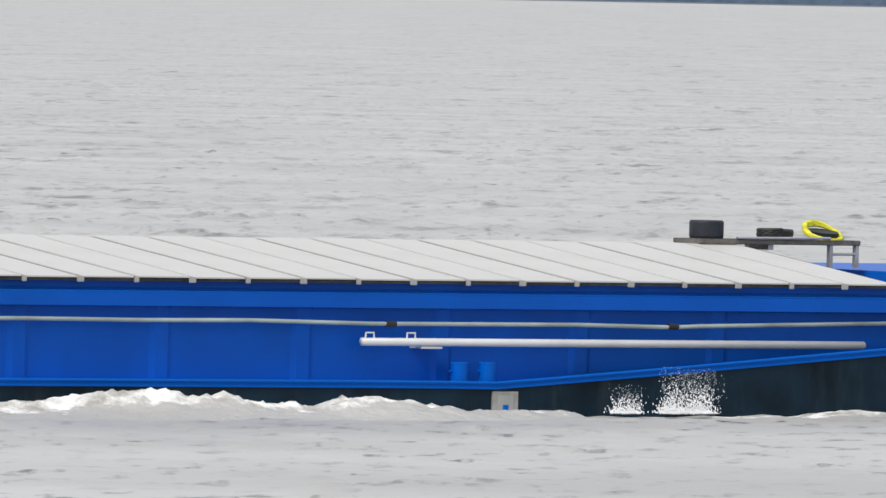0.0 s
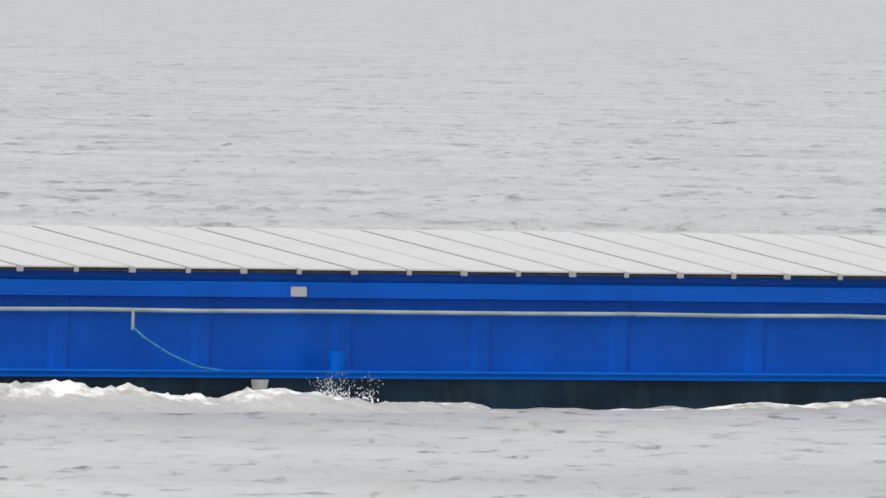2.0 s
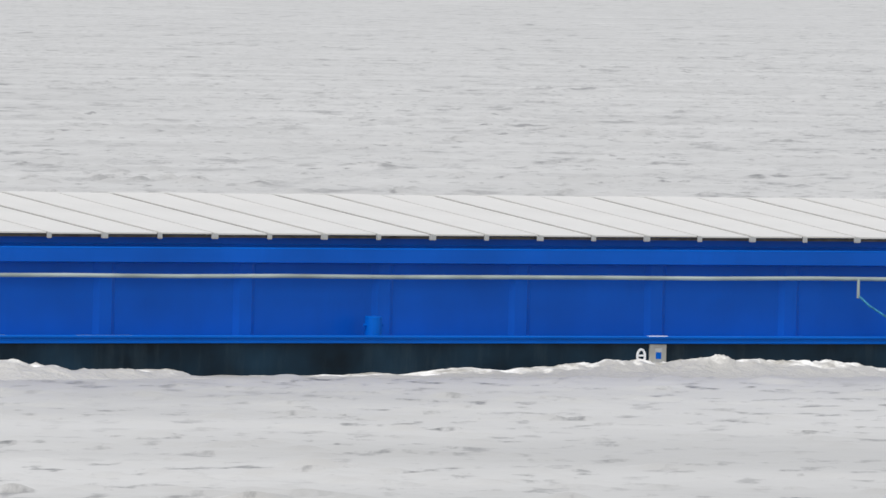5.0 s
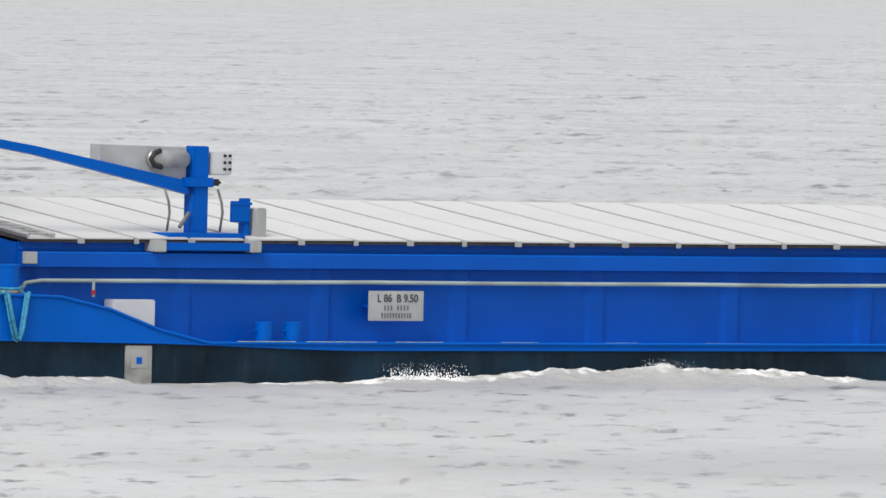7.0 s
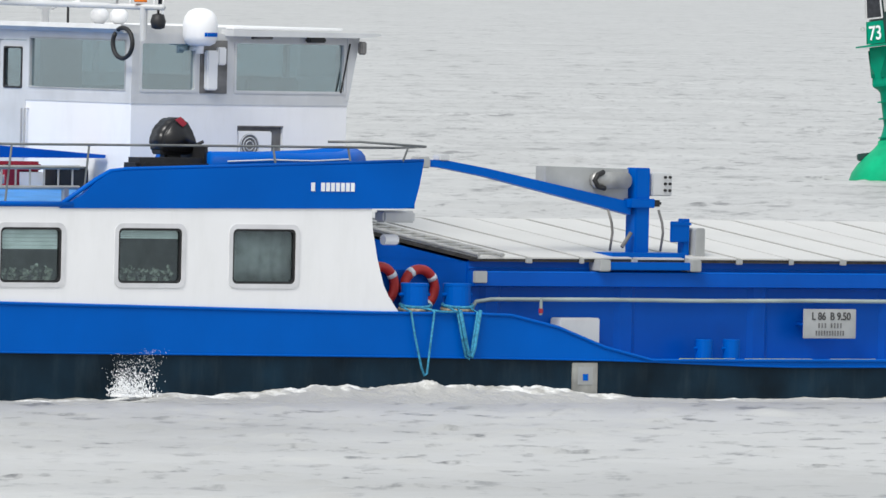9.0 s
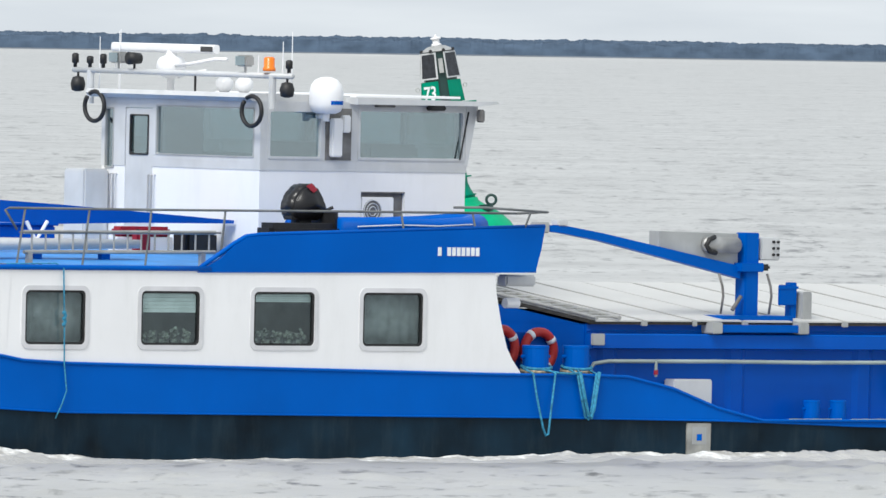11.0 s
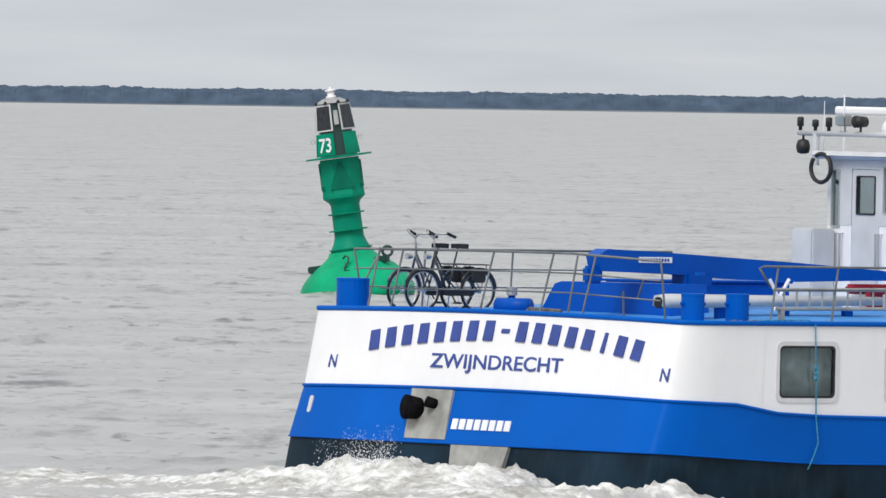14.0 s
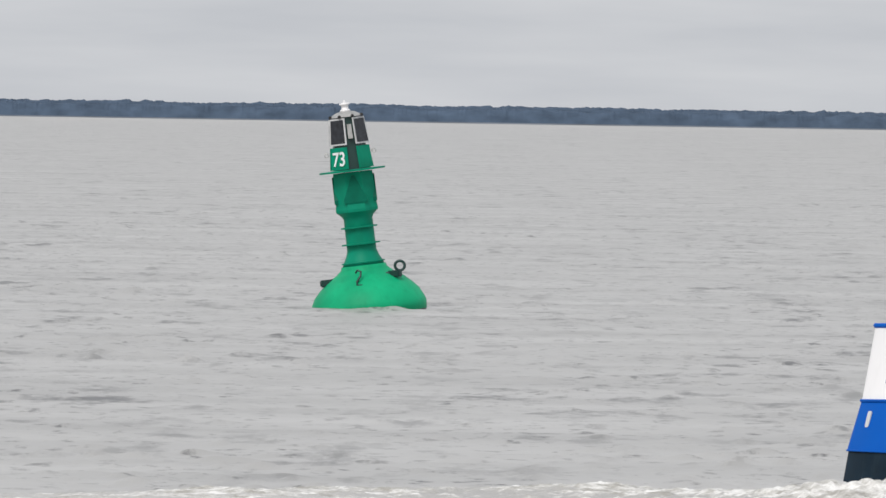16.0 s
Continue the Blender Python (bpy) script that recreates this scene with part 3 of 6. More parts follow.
def hatch_panel_mesh():
    bm = bmesh.new()
    g = 0.045
    prism(bm, [(-4.32, EDGE - 0.022), (-4.32, EDGE), (-0.25, RISE), (0.25, RISE), (4.32, EDGE), (4.32, EDGE - 0.022), (0.25, RISE - 0.06), (-0.25, RISE - 0.06)], "x", g, PITCH - g)
    return mesh_of(bm, "hatch_panel")


hp = hatch_panel_mesh()
hp.materials.append(HATCH)
n_panels = int((H1 - H0) / PITCH)
for k in range(n_panels):
    ob = new("hatch_panel", hp)
    ob.parent = barge
    ob.location = (H0 + 0.02 + k * PITCH, 0, 0.004 * (k % 3))
gk = bmesh.new()
prism(gk, [(-4.31, EDGE - 0.05), (-4.31, EDGE - 0.012), (-0.25, RISE - 0.012), (0.25, RISE - 0.012), (4.31, EDGE - 0.012), (4.31, EDGE - 0.05), (0.25, RISE - 0.05), (-0.25, RISE - 0.05)], "x", -0.05, 0.05)
gk = mesh_of(gk, "hatch_gasket")
gk.materials.append(GASKET_SHADE)
for k in range(n_panels + 1):
    ob = new("hatch_gasket", gk)
    ob.parent, ob.location = barge, (H0 + 0.02 + k * PITCH, 0, 0)
cl = bmesh.new()
box(cl, -0.05, 0.05, -4.36, -4.30, EDGE - 0.085, EDGE - 0.004, 0.008)
cl = mesh_of(cl, "hatch_clip")
cl.materials.append(HOUSING)
for k in range(1, n_panels):
    ob = new("hatch_clip", cl)
    ob.parent = barge
    ob.location = (H0 + 0.02 + k * PITCH, 0, 0)
    if k % 2 == 0:
        ob.scale = (0.6, 1, 1)
# black strip put in as the shadow line below the panel edges
for sgn in (-1, 1):
    bm = bmesh.new()
    box(bm, H0, H0 + n_panels * PITCH, *sorted((sgn * 4.20, sgn * 4.305)), EDGE - 0.066, EDGE - 0.024)
    part("hatch_shadow_strip", bm, GASKET_SHADE, barge, "black strip for the shadow line under the hatch edge")
PLANT = mat("pot_plants", (0.22, 0.24, 0.2), 0.8, grain=0.5, scale=14)
NET = mat("net_curtain", (0.3, 0.31, 0.31), 0.9, grain=0.2, scale=4)
RAILM = mat("weathered_rail", (0.17, 0.18, 0.18), 0.5, metal=0.3, grain=0.15, scale=3)
TINT_A = mat("silver_grey_frame", (0.10, 0.12, 0.15), 0.35, metal=0.4)
TINT_B = mat("dark_frame", (0.03, 0.035, 0.04), 0.35)
BAGS = mat("black_canvas", (0.02, 0.02, 0.022), 0.85, grain=0.2, scale=12)
BLACK_GLOSS = mat("glossy_black_cowl", (0.010, 0.010, 0.012), 0.3, coat=0.15, spec=0.3)
SPRAY = mat("spray_white", (0.85, 0.86, 0.87), 0.6, grain=0.03)

# the hold sits a touch lower than the aft decks
for ob in barge.children:
    if ob.name.split(".")[0] in ("coaming", "coaming_flange", "coaming_lip", "flange_highlight", "coaming_rib", "deck_pipe", "hold_end", "side_deck"):
        ob.location.z = -0.022

# foredeck
bm = bmesh.new()
pl = [(u, w) for u, w in half_plan(86, 1.5, -0.02) if u > 68.6]
prism(bm, [(68.6, -4.3), *[(u, -w) for u, w in pl], *[(u, w) for u, w in pl[::-1][1:]], (68.6, 4.3)], "z", 0.9, 2.22)
part("foredeck", bm, BLUE, barge, "blue raised forecastle")

# ---- cabin windows ----
for i, (a, b) in enumerate(WINDOWS):
    bm = bmesh.new()
    frame_ring(bm, round_rect(a - 0.055, b + 0.055, WZ0 - 0.055, WZ1 + 0.055, 0.13), round_rect(a + 0.015, b - 0.015, WZ0 + 0.015, WZ1 - 0.015, 0.08), "y", -4.785, -4.70)
    wf = part("window", bm, FRAME, barge, "pale grey rounded cabin window frame")
    bm = bmesh.new()
    frame_ring(bm, round_rect(a + 0.01, b - 0.01, WZ0 + 0.01, WZ1 - 0.01, 0.08), round_rect(a + 0.05, b - 0.05, WZ0 + 0.05, WZ1 - 0.05, 0.06), "y", -4.77, -4.72)
    part("gasket", bm, BLACK, wf, "black rubber seal")
    bm = bmesh.new()
    box(bm, a, b, -4.742, -4.736, WZ0, WZ1)
    part("pane", bm, CABIN_GLASS, wf)
    if i in (1, 2):
        bm = bmesh.new()
        z0 = 2.19 if i == 1 else 2.36
        for k in range(6):
            h = (WZ1 - z0) / 6
            box(bm, a + 0.03, b - 0.05, -4.715, -4.70 + 0.004 * (k % 2), z0 + k * h, z0 + (k + 1) * h - 0.004)
        part("blind", bm, CURTAIN, wf, "pale half-lowered roller blind")
        bm = bmesh.new()
        r = random.Random(i)
        for k in range(5):
            cx = a + 0.15 + (b - a - 0.3) * k / 4
            lathe(bm, [(0.05, WZ0), (0.065, WZ0 + 0.1)], 10, Matrix.Translation((cx, -4.6, 0)))
            for _ in range(14):
                d = Vector((r.gauss(0, 0.045), r.gauss(0, 0.03), 0.16 + r.gauss(0, 0.04)))
                bmesh.ops.create_icosphere(bm, subdivisions=1, radius=r.uniform(0.02, 0.04), matrix=Matrix.Translation((cx + d.x, -4.6 + d.y, WZ0 + d.z)))
        part("sill_plants", bm, PLANT, wf, "small pot plants on the sill")
    else:
        bm = bmesh.new()
        prism(bm, [(a - 0.02 + (b - a + 0.04) * k / 40, -4.62 + 0.012 * math.sin(k * 0.9)) for k in range(41)] + [(b + 0.02, -4.58), (a - 0.02, -4.58)], "z", WZ0 + 0.01, WZ1)
        part("net_curtain", bm, NET, wf, "grey net curtain", True)
LINING = bmesh.new()
box(LINING, 2.0, 11.2, -3.4, -3.35, 1.0, 2.8)
box(LINING, 2.0, 11.2, -4.68, -3.4, 1.2, 1.25)
part("cabin_lining", LINING, ROOM, barge)

# ---- stern: lettering and fittings on the transom ----


def stern_u(w, z):
    if abs(w) <= 4.5:
        u = -0.06 * (1 - (w / 4.5) ** 2)
    else:
        a = math.asin(min(1, (abs(w) - 4.5) / 0.25))
        u = 0.95 - 0.95 * math.cos(a)
    arch = crown(u, w) * min(1, max(0, (z - 0.8) / 0.8))
    return u + rake(z - arch) * max(0, 1 - max(u, 0) / 2.5)


def on_stern(w, z, off=0.0):
    du = stern_u(w + 0.05, z) - stern_u(w - 0.05, z)
    x = Vector((-du, -0.1, 0)).normalized()
    y = Vector((0.28, 0, 1)).normalized()
    y = (y - x * y.dot(x)).normalized()
    m = turn(x, y, (stern_u(w, z), w, z))
    return m @ Matrix.Translation((0, 0, off))


# the name: plain bars along an arch
for k in range(17):
    w = 2.88 - 6.58 * k / 16
    if k == 8:
        cut = (0.10, 0.035, 0.14)
    elif k == 14:
        cut = (0.045, 0.165, 0.0)
    else:
        cut = (0.12, 0.165, 0.0)
    z = 2.61 - 0.020 * (w + 0.42) ** 2
    m = on_stern(w, z, 0.036) @ pose(0, 0, 0, 0, 0, 2.6 * (w + 0.42))
    bm = bmesh.new()
    box(bm, -cut[0], cut[0], -cut[1], cut[1], -0.012, 0.008, 0.004)
    bmesh.ops.transform(bm, matrix=m, verts=bm.verts)
    part("name_bar", bm, INK, barge)
UPRIGHT = Matrix(((1, -0.13, 0, 0), (0, 1, 0, 0), (0, 0, 1, 0), (0, 0, 0, 1)))
lettering("port_letters", "ZWIJNDRECHT", 0.325, on_stern(-0.33, 2.0, 0.036) @ UPRIGHT, INK, barge, 1.48)
for w in (3.88, -4.45):
    lettering("mark_letter", "N", 0.30, on_stern(w, 1.93, 0.036), INK, barge, 1.0)
for k in range(8):
    b2 = box(bmesh.new(), -0.07, 0.07, -0.085, 0.085, -0.012, 0.006)
    bmesh.ops.transform(b2, matrix=on_stern(0.34 - 1.32 * k / 7, 1.12, 0.048), verts=b2.verts)
    part("number_bar", b2, INKW, barge, "white bar where a number stands")
m = on_stern(1.06, 1.25, 0.045)
b2 = bmesh.new()
prism(b2, [(-0.47, -0.40), (0.57, -0.40), (0.48, 0.41), (-0.56, 0.41)], "z", -0.05, 0.02)
bmesh.ops.transform(b2, matrix=m, verts=b2.verts)
ex = part("exhaust_plate", b2, PATCH, barge, "bare grey exhaust plate")
b2 = bmesh.new()
rod(b2, (-0.28, 0.09, 0), (-0.33, 0.05, 0.24), 0.17, 0.2, 18)
rod(b2, (0.12, 0.17, 0), (0.08, 0.17, 0.16), 0.08, 0.09, 14)
bmesh.ops.transform(b2, matrix=m, verts=b2.verts)
part("exhaust_pipe", b2, SOOT, ex, "sooty black exhaust pipe", True)
b2 = bmesh.new()
prism(b2, [(-0.58, 0.12), (0.86, 0.12), (0.80, -0.28), (-0.50, -0.28)], "z", -0.05, 0.03)
bmesh.ops.transform(b2, matrix=on_stern(-0.3, 0.68, 0.02), verts=b2.verts)
part("rudder_plate", b2, PATCH, barge, "bare zinc plate at the rudder")
b2 = bmesh.new()
prism(b2, round_rect(-0.045, 0.045, -0.14, 0.14, 0.04), "z", -0.01, 0.012)
bmesh.ops.transform(b2, matrix=on_stern(4.2, 1.33, 0.04), verts=b2.verts)
part("sounding_plate", b2, GREYP, barge)
# company name on the bulwark: plain bars
for k in range(9):
    if k == 1:
        continue
    bm = bmesh.new()
    u = 10.22 + 0.74 * k / 8
    box(bm, u - 0.032, u + 0.032, -4.802, -4.788, 3.09, 3.22)
    part("bulwark_bar", bm, INKW, barge)


# ---- wheelhouse ----
def wall(bm, axis, a0, a1, z0, z1, k0, k1, holes):
    xs = sorted({a0, a1, *[q for h in holes for q in h[:2]]})
    zs = sorted({z0, z1, *[q for h in holes for q in h[2:]]})
    for a, b in zip(xs, xs[1:]):
        for c, d in zip(zs, zs[1:]):
            if any(h[0] <= a and b <= h[1] and h[2] <= c and d <= h[3] for h in holes):
                continue
            if axis == "u":
                box(bm, a, b, k0, k1, c, d)
            else:
                box(bm, k0, k1, a, b, c, d)
    bmesh.ops.remove_doubles(bm, verts=bm.verts, dist=0.0005)
    return bm


WA, WF, WB, WFAR = 8.7, 12.74, 2.2, 1.82  # aft, fore, near and far sides
HALF = {-1: WB, 1: WFAR}
house = None
AFT_HOLES = [(-2.05, 0.42, 4.53, 5.28), (0.52, 1.22, 2.9, 5.24), (1.52, 1.72, 4.3, 5.22)]
SIDE_HOLES = [(8.86, 9.88, 4.53, 5.26), (10.62, 12.68, 4.53, 5.28)]
bm = bmesh.new()
wall(bm, "w", -WB, WFAR, 2.84, 4.33, WA, WA + 0.08, [(h[0], h[1], h[2], min(h[3], 4.33)) for h in AFT_HOLES if h[2] < 4.33])
for sgn in (-1, 1):
    k = sorted((sgn * HALF[sgn], sgn * (HALF[sgn] - 0.08)))
    wall(bm, "u", WA + 0.08, WF, 2.84, 4.33, *k, [(10.69, 11.55, 3.5, 4.02)])
wall(bm, "w", -WB + 0.08, WFAR - 0.08, 2.84, 4.33, WF - 0.08, WF, [])
house = part("wheelhouse", bm, WHITE, barge, "white and grey wheelhouse with large tinted windows")
bm = bmesh.new()
wall(bm, "w", -WB - 0.01, WFAR + 0.01, 4.33, 5.40, WA - 0.01, WA + 0.08, [(h[0], h[1], max(h[2], 4.33), h[3]) for h in AFT_HOLES])
for sgn in (-1, 1):
    k = sorted((sgn * (HALF[sgn] + 0.01), sgn * (HALF[sgn] - 0.08)))
    wall(bm, "u", WA + 0.08, WF + 0.01, 4.33, 5.40, *k, SIDE_HOLES)
wall(bm, "w", -WB + 0.08, WFAR - 0.08, 4.33, 5.40, WF - 0.08, WF, [(-2.0, -0.75, 4.53, 5.26), (-0.65, 0.65, 4.53, 5.26), (0.75, 1.6, 4.53, 5.26)])
part("window_band", bm, GREYP, house, "light grey window surround")
bm = bmesh.new()
prism(bm, [(WF - 0.02, 4.42), (WF + 0.02, 4.42), (WF + 0.22, 5.40), (WF - 0.02, 5.40)], "y", -WB - 0.02, -WB + 0.06)
part("front_fin", bm, GREYP, house)
part("fin_seal", rod(bmesh.new(), (WF - 0.14, -WB - 0.03, 4.53), (WF + 0.02, -WB - 0.03, 5.28), 0.014, None, 6), BLACK, house)
part("corner_lamp", box(bmesh.new(), WF + 0.12, WF + 0.22, -2.40, -2.28, 5.12, 5.32, 0.02), SEAM, house, "dark lamp at the roof corner")
part("eave_lamp", box(bmesh.new(), 11.88, 12.2, -2.39, -2.26, 5.29, 5.37, 0.02), BLACK, house, "black lamp under the eave")
part("eave_strip", box(bmesh.new(), 10.85, 11.22, -2.36, -2.28, 5.33, 5.372, 0.01), SEAM, house)
for (a, b, c, d) in (AFT_HOLES[0], AFT_HOLES[2]):
    pn = part("pane", box(bmesh.new(), WA + 0.02, WA + 0.03, a, b, c, d), GLASS, house)
    bm = bmesh.new()
    frame_ring(bm, round_rect(a - 0.012, b + 0.012, c - 0.012, d + 0.012, 0.02), round_rect(a + 0.012, b - 0.012, c + 0.012, d - 0.012, 0.02), "x", WA - 0.02, WA + 0.03)
    part("window_seal", bm, HOUSING, house)
for sgn in (-1, 1):
    for (a, b, c, d) in SIDE_HOLES:
        part("pane", box(bmesh.new(), a, b, *sorted((sgn * (HALF[sgn] - 0.03), sgn * (HALF[sgn] - 0.04))), c, d), GLASS, house)
        bm = bmesh.new()
        frame_ring(bm, round_rect(a - 0.02, b + 0.02, c - 0.02, d + 0.02, 0.03), round_rect(a + 0.02, b - 0.02, c + 0.02, d - 0.02, 0.03), "y", sgn * (HALF[sgn] + 0.022), sgn * (HALF[sgn] - 0.05))
        part("window_seal", bm, GREYP, house)
for a, b in ((-2.0, -0.75), (-0.65, 0.65), (0.75, 1.6)):
    part("pane", box(bmesh.new(), WF - 0.05, WF - 0.04, a, b, 4.53, 5.26), GLASS, house)
bm = bmesh.new()
wall(bm, "w", 0.53, 1.21, 2.9, 5.23, WA + 0.0, WA + 0.05, [(0.64, 1.09, 4.52, 5.12)])
part("door", bm, GREYP, house, "light grey wheelhouse door with a tall pane")
part("door_pane", box(bmesh.new(), WA + 0.02, WA + 0.03, 0.64, 1.09, 4.52, 5.12), GLASS, house)
bm = bmesh.new()
frame_ring(bm, round_rect(0.625, 1.105, 4.505, 5.135, 0.03), round_rect(0.65, 1.08, 4.53, 5.11, 0.03), "x", WA - 0.015, WA + 0.02)
part("door_pane_seal", bm, BLACK, house)
for w in (0.44, 1.42):
    for dw in (0, 0.09):
        bm = bmesh.new()
        pipe(bm, [(WA, w + dw, 4.2), (WA - 0.07, w + dw, 4.2), (WA - 0.07, w + dw, 3.5), (WA, w + dw, 3.5)], 0.016, 6)
        part("grab_rail", bm, CHROME, house)
bm = bmesh.new()
box(bm, WA + 0.1, WF - 0.1, -WB + 0.1, WFAR - 0.1, 4.2, 4.24)
part("wheelhouse_floor", bm, ROOM, house)
bm = bmesh.new()
box(bm, 11.3, 12.3, -1.6, 1.4, 4.24, 4.75, 0.05)
part("console", bm, ROOM, house, "dark steering console behind glass")
bm = bmesh.new()
prism(bm, [(8.50, 5.45), (8.54, 5.52), (10.5, 5.50), (10.5, 5.38), (8.60, 5.39)], "y", -2.12, 2.02)
part("roof", bm, GREYP, house, "flat light grey overhanging roof")
bm = bmesh.new()
prism(bm, [(10.42, 5.37), (10.42, 5.47), (13.18, 5.44), (13.22, 5.41), (12.84, 5.37)], "y", -2.42, 2.02)
part("fore_roof", bm, GREYP, house)
bm = bmesh.new()
box(bm, 10.8, 12.86, -1.9, 1.7, 5.47, 5.51, 0.01)
part("roof_panel", bm, WHITE, house)
bm = bmesh.new()
box(bm, 10.69, 11.55, -2.14, -2.1, 3.5, 4.02)
box(bm, 10.69, 11.55, -2.205, -2.1, 4.0, 4.02)
part("cooler_recess", bm, SEAM, house)
bm = bmesh.new()
box(bm, 10.71, 11.36, -2.19, -2.145, 3.52, 3.94, 0.02)
ac = part("air_cooler", bm, WHITE, house, "white air conditioning unit in a recess")
bm = bmesh.new()
rod(bm, (10.93, -2.195, 3.72), (10.93, -2.18, 3.72), 0.18, None, 24)
part("fan_grille", bm, SEAM, ac, "dark round fan grille")
for rr in (0.07, 0.12, 0.17):
    part("grille_ring", pipe(bmesh.new(), ring_pts((10.93, -2.2, 3.72), rr, 20, (1, 0, 0), (0, 0, 1)), 0.009, 5, True), GREYP, ac)
bm = bmesh.new()
box(bm, 10.02, 10.22, -2.33, -2.22, 4.55, 5.15, 0.02)
box(bm, 10.24, 10.40, -2.30, -2.2, 4.93, 5.2, 0.02)
part("wall_lamp", bm, WHITE, house, "white lamp housing on the post")
bm = bmesh.new()
box(bm, 9.96, 10.46, -2.225, -2.21, 4.5, 5.3)
part("post_cover", bm, SEAM, house)
bm = bmesh.new()
box(bm, 8.2, 8.69, 1.6, 2.14, 2.84, 4.27, 0.03)
part("companionway", bm, GREYP, barge, "light grey stair housing behind the wheelhouse")

# mast bar with lamps over the wheelhouse roof
mast = aboard(empty("roof_mast", "grey light mast with lamps across a wheelhouse roof", "mast"))
bm = bmesh.new()
pipe(bm, [(8.72, 2.62, 5.80), (8.72, -2.95, 5.79)], 0.045)
part("crossbar", bm, GREYP, mast, "", True)
for w in (2.18, -2.45):
    part("mast_leg", rod(bmesh.new(), (8.72, w, 5.28), (8.72, w, 5.8), 0.06), GREYP, mast)
part("mast_leg", rod(bmesh.new(), (8.72, -0.5, 5.48), (8.72, -0.5, 5.78), 0.02), BLACK, mast)
for w, h in ((2.58, 0.14), (1.86, 0.14), (-2.86, 0.12), (2.2, 0.1)):
    bm = lathe(bmesh.new(), [(0.03, 0), (0.03, 0.06), (0.055, 0.07), (0.055, 0.06 + h), (0.03, 0.08 + h)], 12, Matrix.Translation((8.72, w, 5.84)))
    part("nav_lamp", bm, BLACK, mast, "small black navigation lamp", True)
for w in (1.46, -1.76):
    bm = box(bmesh.new(), 8.62, 8.80, w - 0.14, w + 0.14, 5.92, 6.1, 0.03)
    rod(bm, (8.72, w, 5.82), (8.72, w, 5.94), 0.02)
    sl = part("floodlight", bm, ALU, mast, "grey box floodlight")
    part("lens", box(bmesh.new(), 8.605, 8.625, w - 0.11, w + 0.11, 5.94, 6.08), GLASS, sl)
bm = rod(bmesh.new(), (8.60, 1.06, 6.0), (8.82, 1.06, 6.0), 0.1, 0.085, 16)
rod(bm, (8.72, 1.06, 5.82), (8.72, 1.06, 5.92), 0.02)
part("searchlight", bm, BLACK, mast, "round black searchlight", True)
bm = lathe(bmesh.new(), [(0.1, 0), (0.1, 0.05), (0.085, 0.06), (0.085, 0.2), (0.06, 0.22)], 16, Matrix.Translation((8.72, -2.36, 5.86)))
part("beacon", bm, ORANGE, mast, "orange flashing beacon", True)
for w in (2.5, -2.82):
    bm = lathe(bmesh.new(), [(0.03, 0.12), (0.09, 0.1), (0.12, 0), (0.1, -0.1), (0.04, -0.12)], 14, Matrix.Translation((8.72, w, 5.58)))
    rod(bm, (8.72, w, 5.68), (8.72, w, 5.8), 0.02)
    part("hanging_lamp", bm, BLACK, mast, "black hanging deck lamp", True)
for w in (1.80, -2.2):
    bm = bmesh.new()
    pipe(bm, [Vector((8.52, w, 5.24)) + Vector((0, 0.25 * math.cos(a), 0.23 * math.sin(a))) for a in np.linspace(radians(60), radians(400), 26)], 0.035)
    part("hose_loop", bm, BLACK, mast, "black corrugated cable loop", True)
for w, u, h in ((2.32, 9.0, 0.5), (2.05, 9.2, 0.62), (1.95, 9.1, 0.6), (-2.6, 8.8, 0.5), (-2.7, 8.9, 0.66), (1.65, 8.8, 0.25), (-2.05, 8.75, 0.28)):
    part("whip_aerial", rod(bmesh.new(), (u, w, 5.5 if u > 8.85 else 5.82), (u, w, 5.82 + h), 0.012, 0.006, 6), WHITE, mast)

radar = aboard(empty("radar", "white open-array radar scanner on a pedestal", "radar"), pose(0, 0.4, 0))
bm = lathe(bmesh.new(), [(0.05, 5.5), (0.06, 5.70), (0.17, 5.73), (0.22, 5.79), (0.235, 5.88), (0.22, 5.96), (0.18, 6.02), (0.09, 6.06), (0.06, 6.14)], 20, Matrix.Translation((9.2, 0.35, 0)))
part("pedestal", bm, WHITE, radar, "", True)
bm = bmesh.new()
prism(bm, round_rect(-0.06, 0.06, 6.10, 6.24, 0.05), "y", -1.0, 1.62)
bmesh.ops.translate(bm, vec=(9.2, 0.2, 0), verts=bm.verts)
part("scanner_bar", bm, WHITE, radar, "long white scanner arm")
bm = box(bmesh.new(), 9.13, 9.139, -0.78, -0.48, 6.13, 6.21)
part("scanner_bars", bm, INKD, radar)
bm = bmesh.new()
pipe(bm, [(9.1, 0.1, 5.9), (9.1, -0.4, 5.95), (9.1, -0.9, 6.02), (9.1, -1.2, 6.02)], 0.03)
pipe(bm, [(9.0, -0.1, 5.72), (9.0, -0.4, 5.8), (9.0, -0.8, 5.84)], 0.02)
part("aerial_arm", bm, WHITE, radar, "", True)
bm = bmesh.new()
for w in (-0.1, -0.6):
    lathe(bm, [(0.06, 5.5), (0.14, 5.58), (0.14, 5.68), (0.08, 5.74)], 14, Matrix.Translation((9.6, w, 0)))
sd = aboard(part("satellite_receiver", bm, WHITE, None, "", True))
tagged(sd, "pair of small white receiver domes on a roof", "aerial")
dome = aboard(empty("satellite_dome", "white satellite dome with a blue band of writing", "aerial"))
bm = lathe(bmesh.new(), [(0.15, 5.22), (0.23, 5.26), (0.265, 5.36), (0.265, 5.55), (0.24, 5.66), (0.18, 5.74), (0.09, 5.78), (0, 5.79)], 28, Matrix.Translation((9.80, -2.42, 0)))
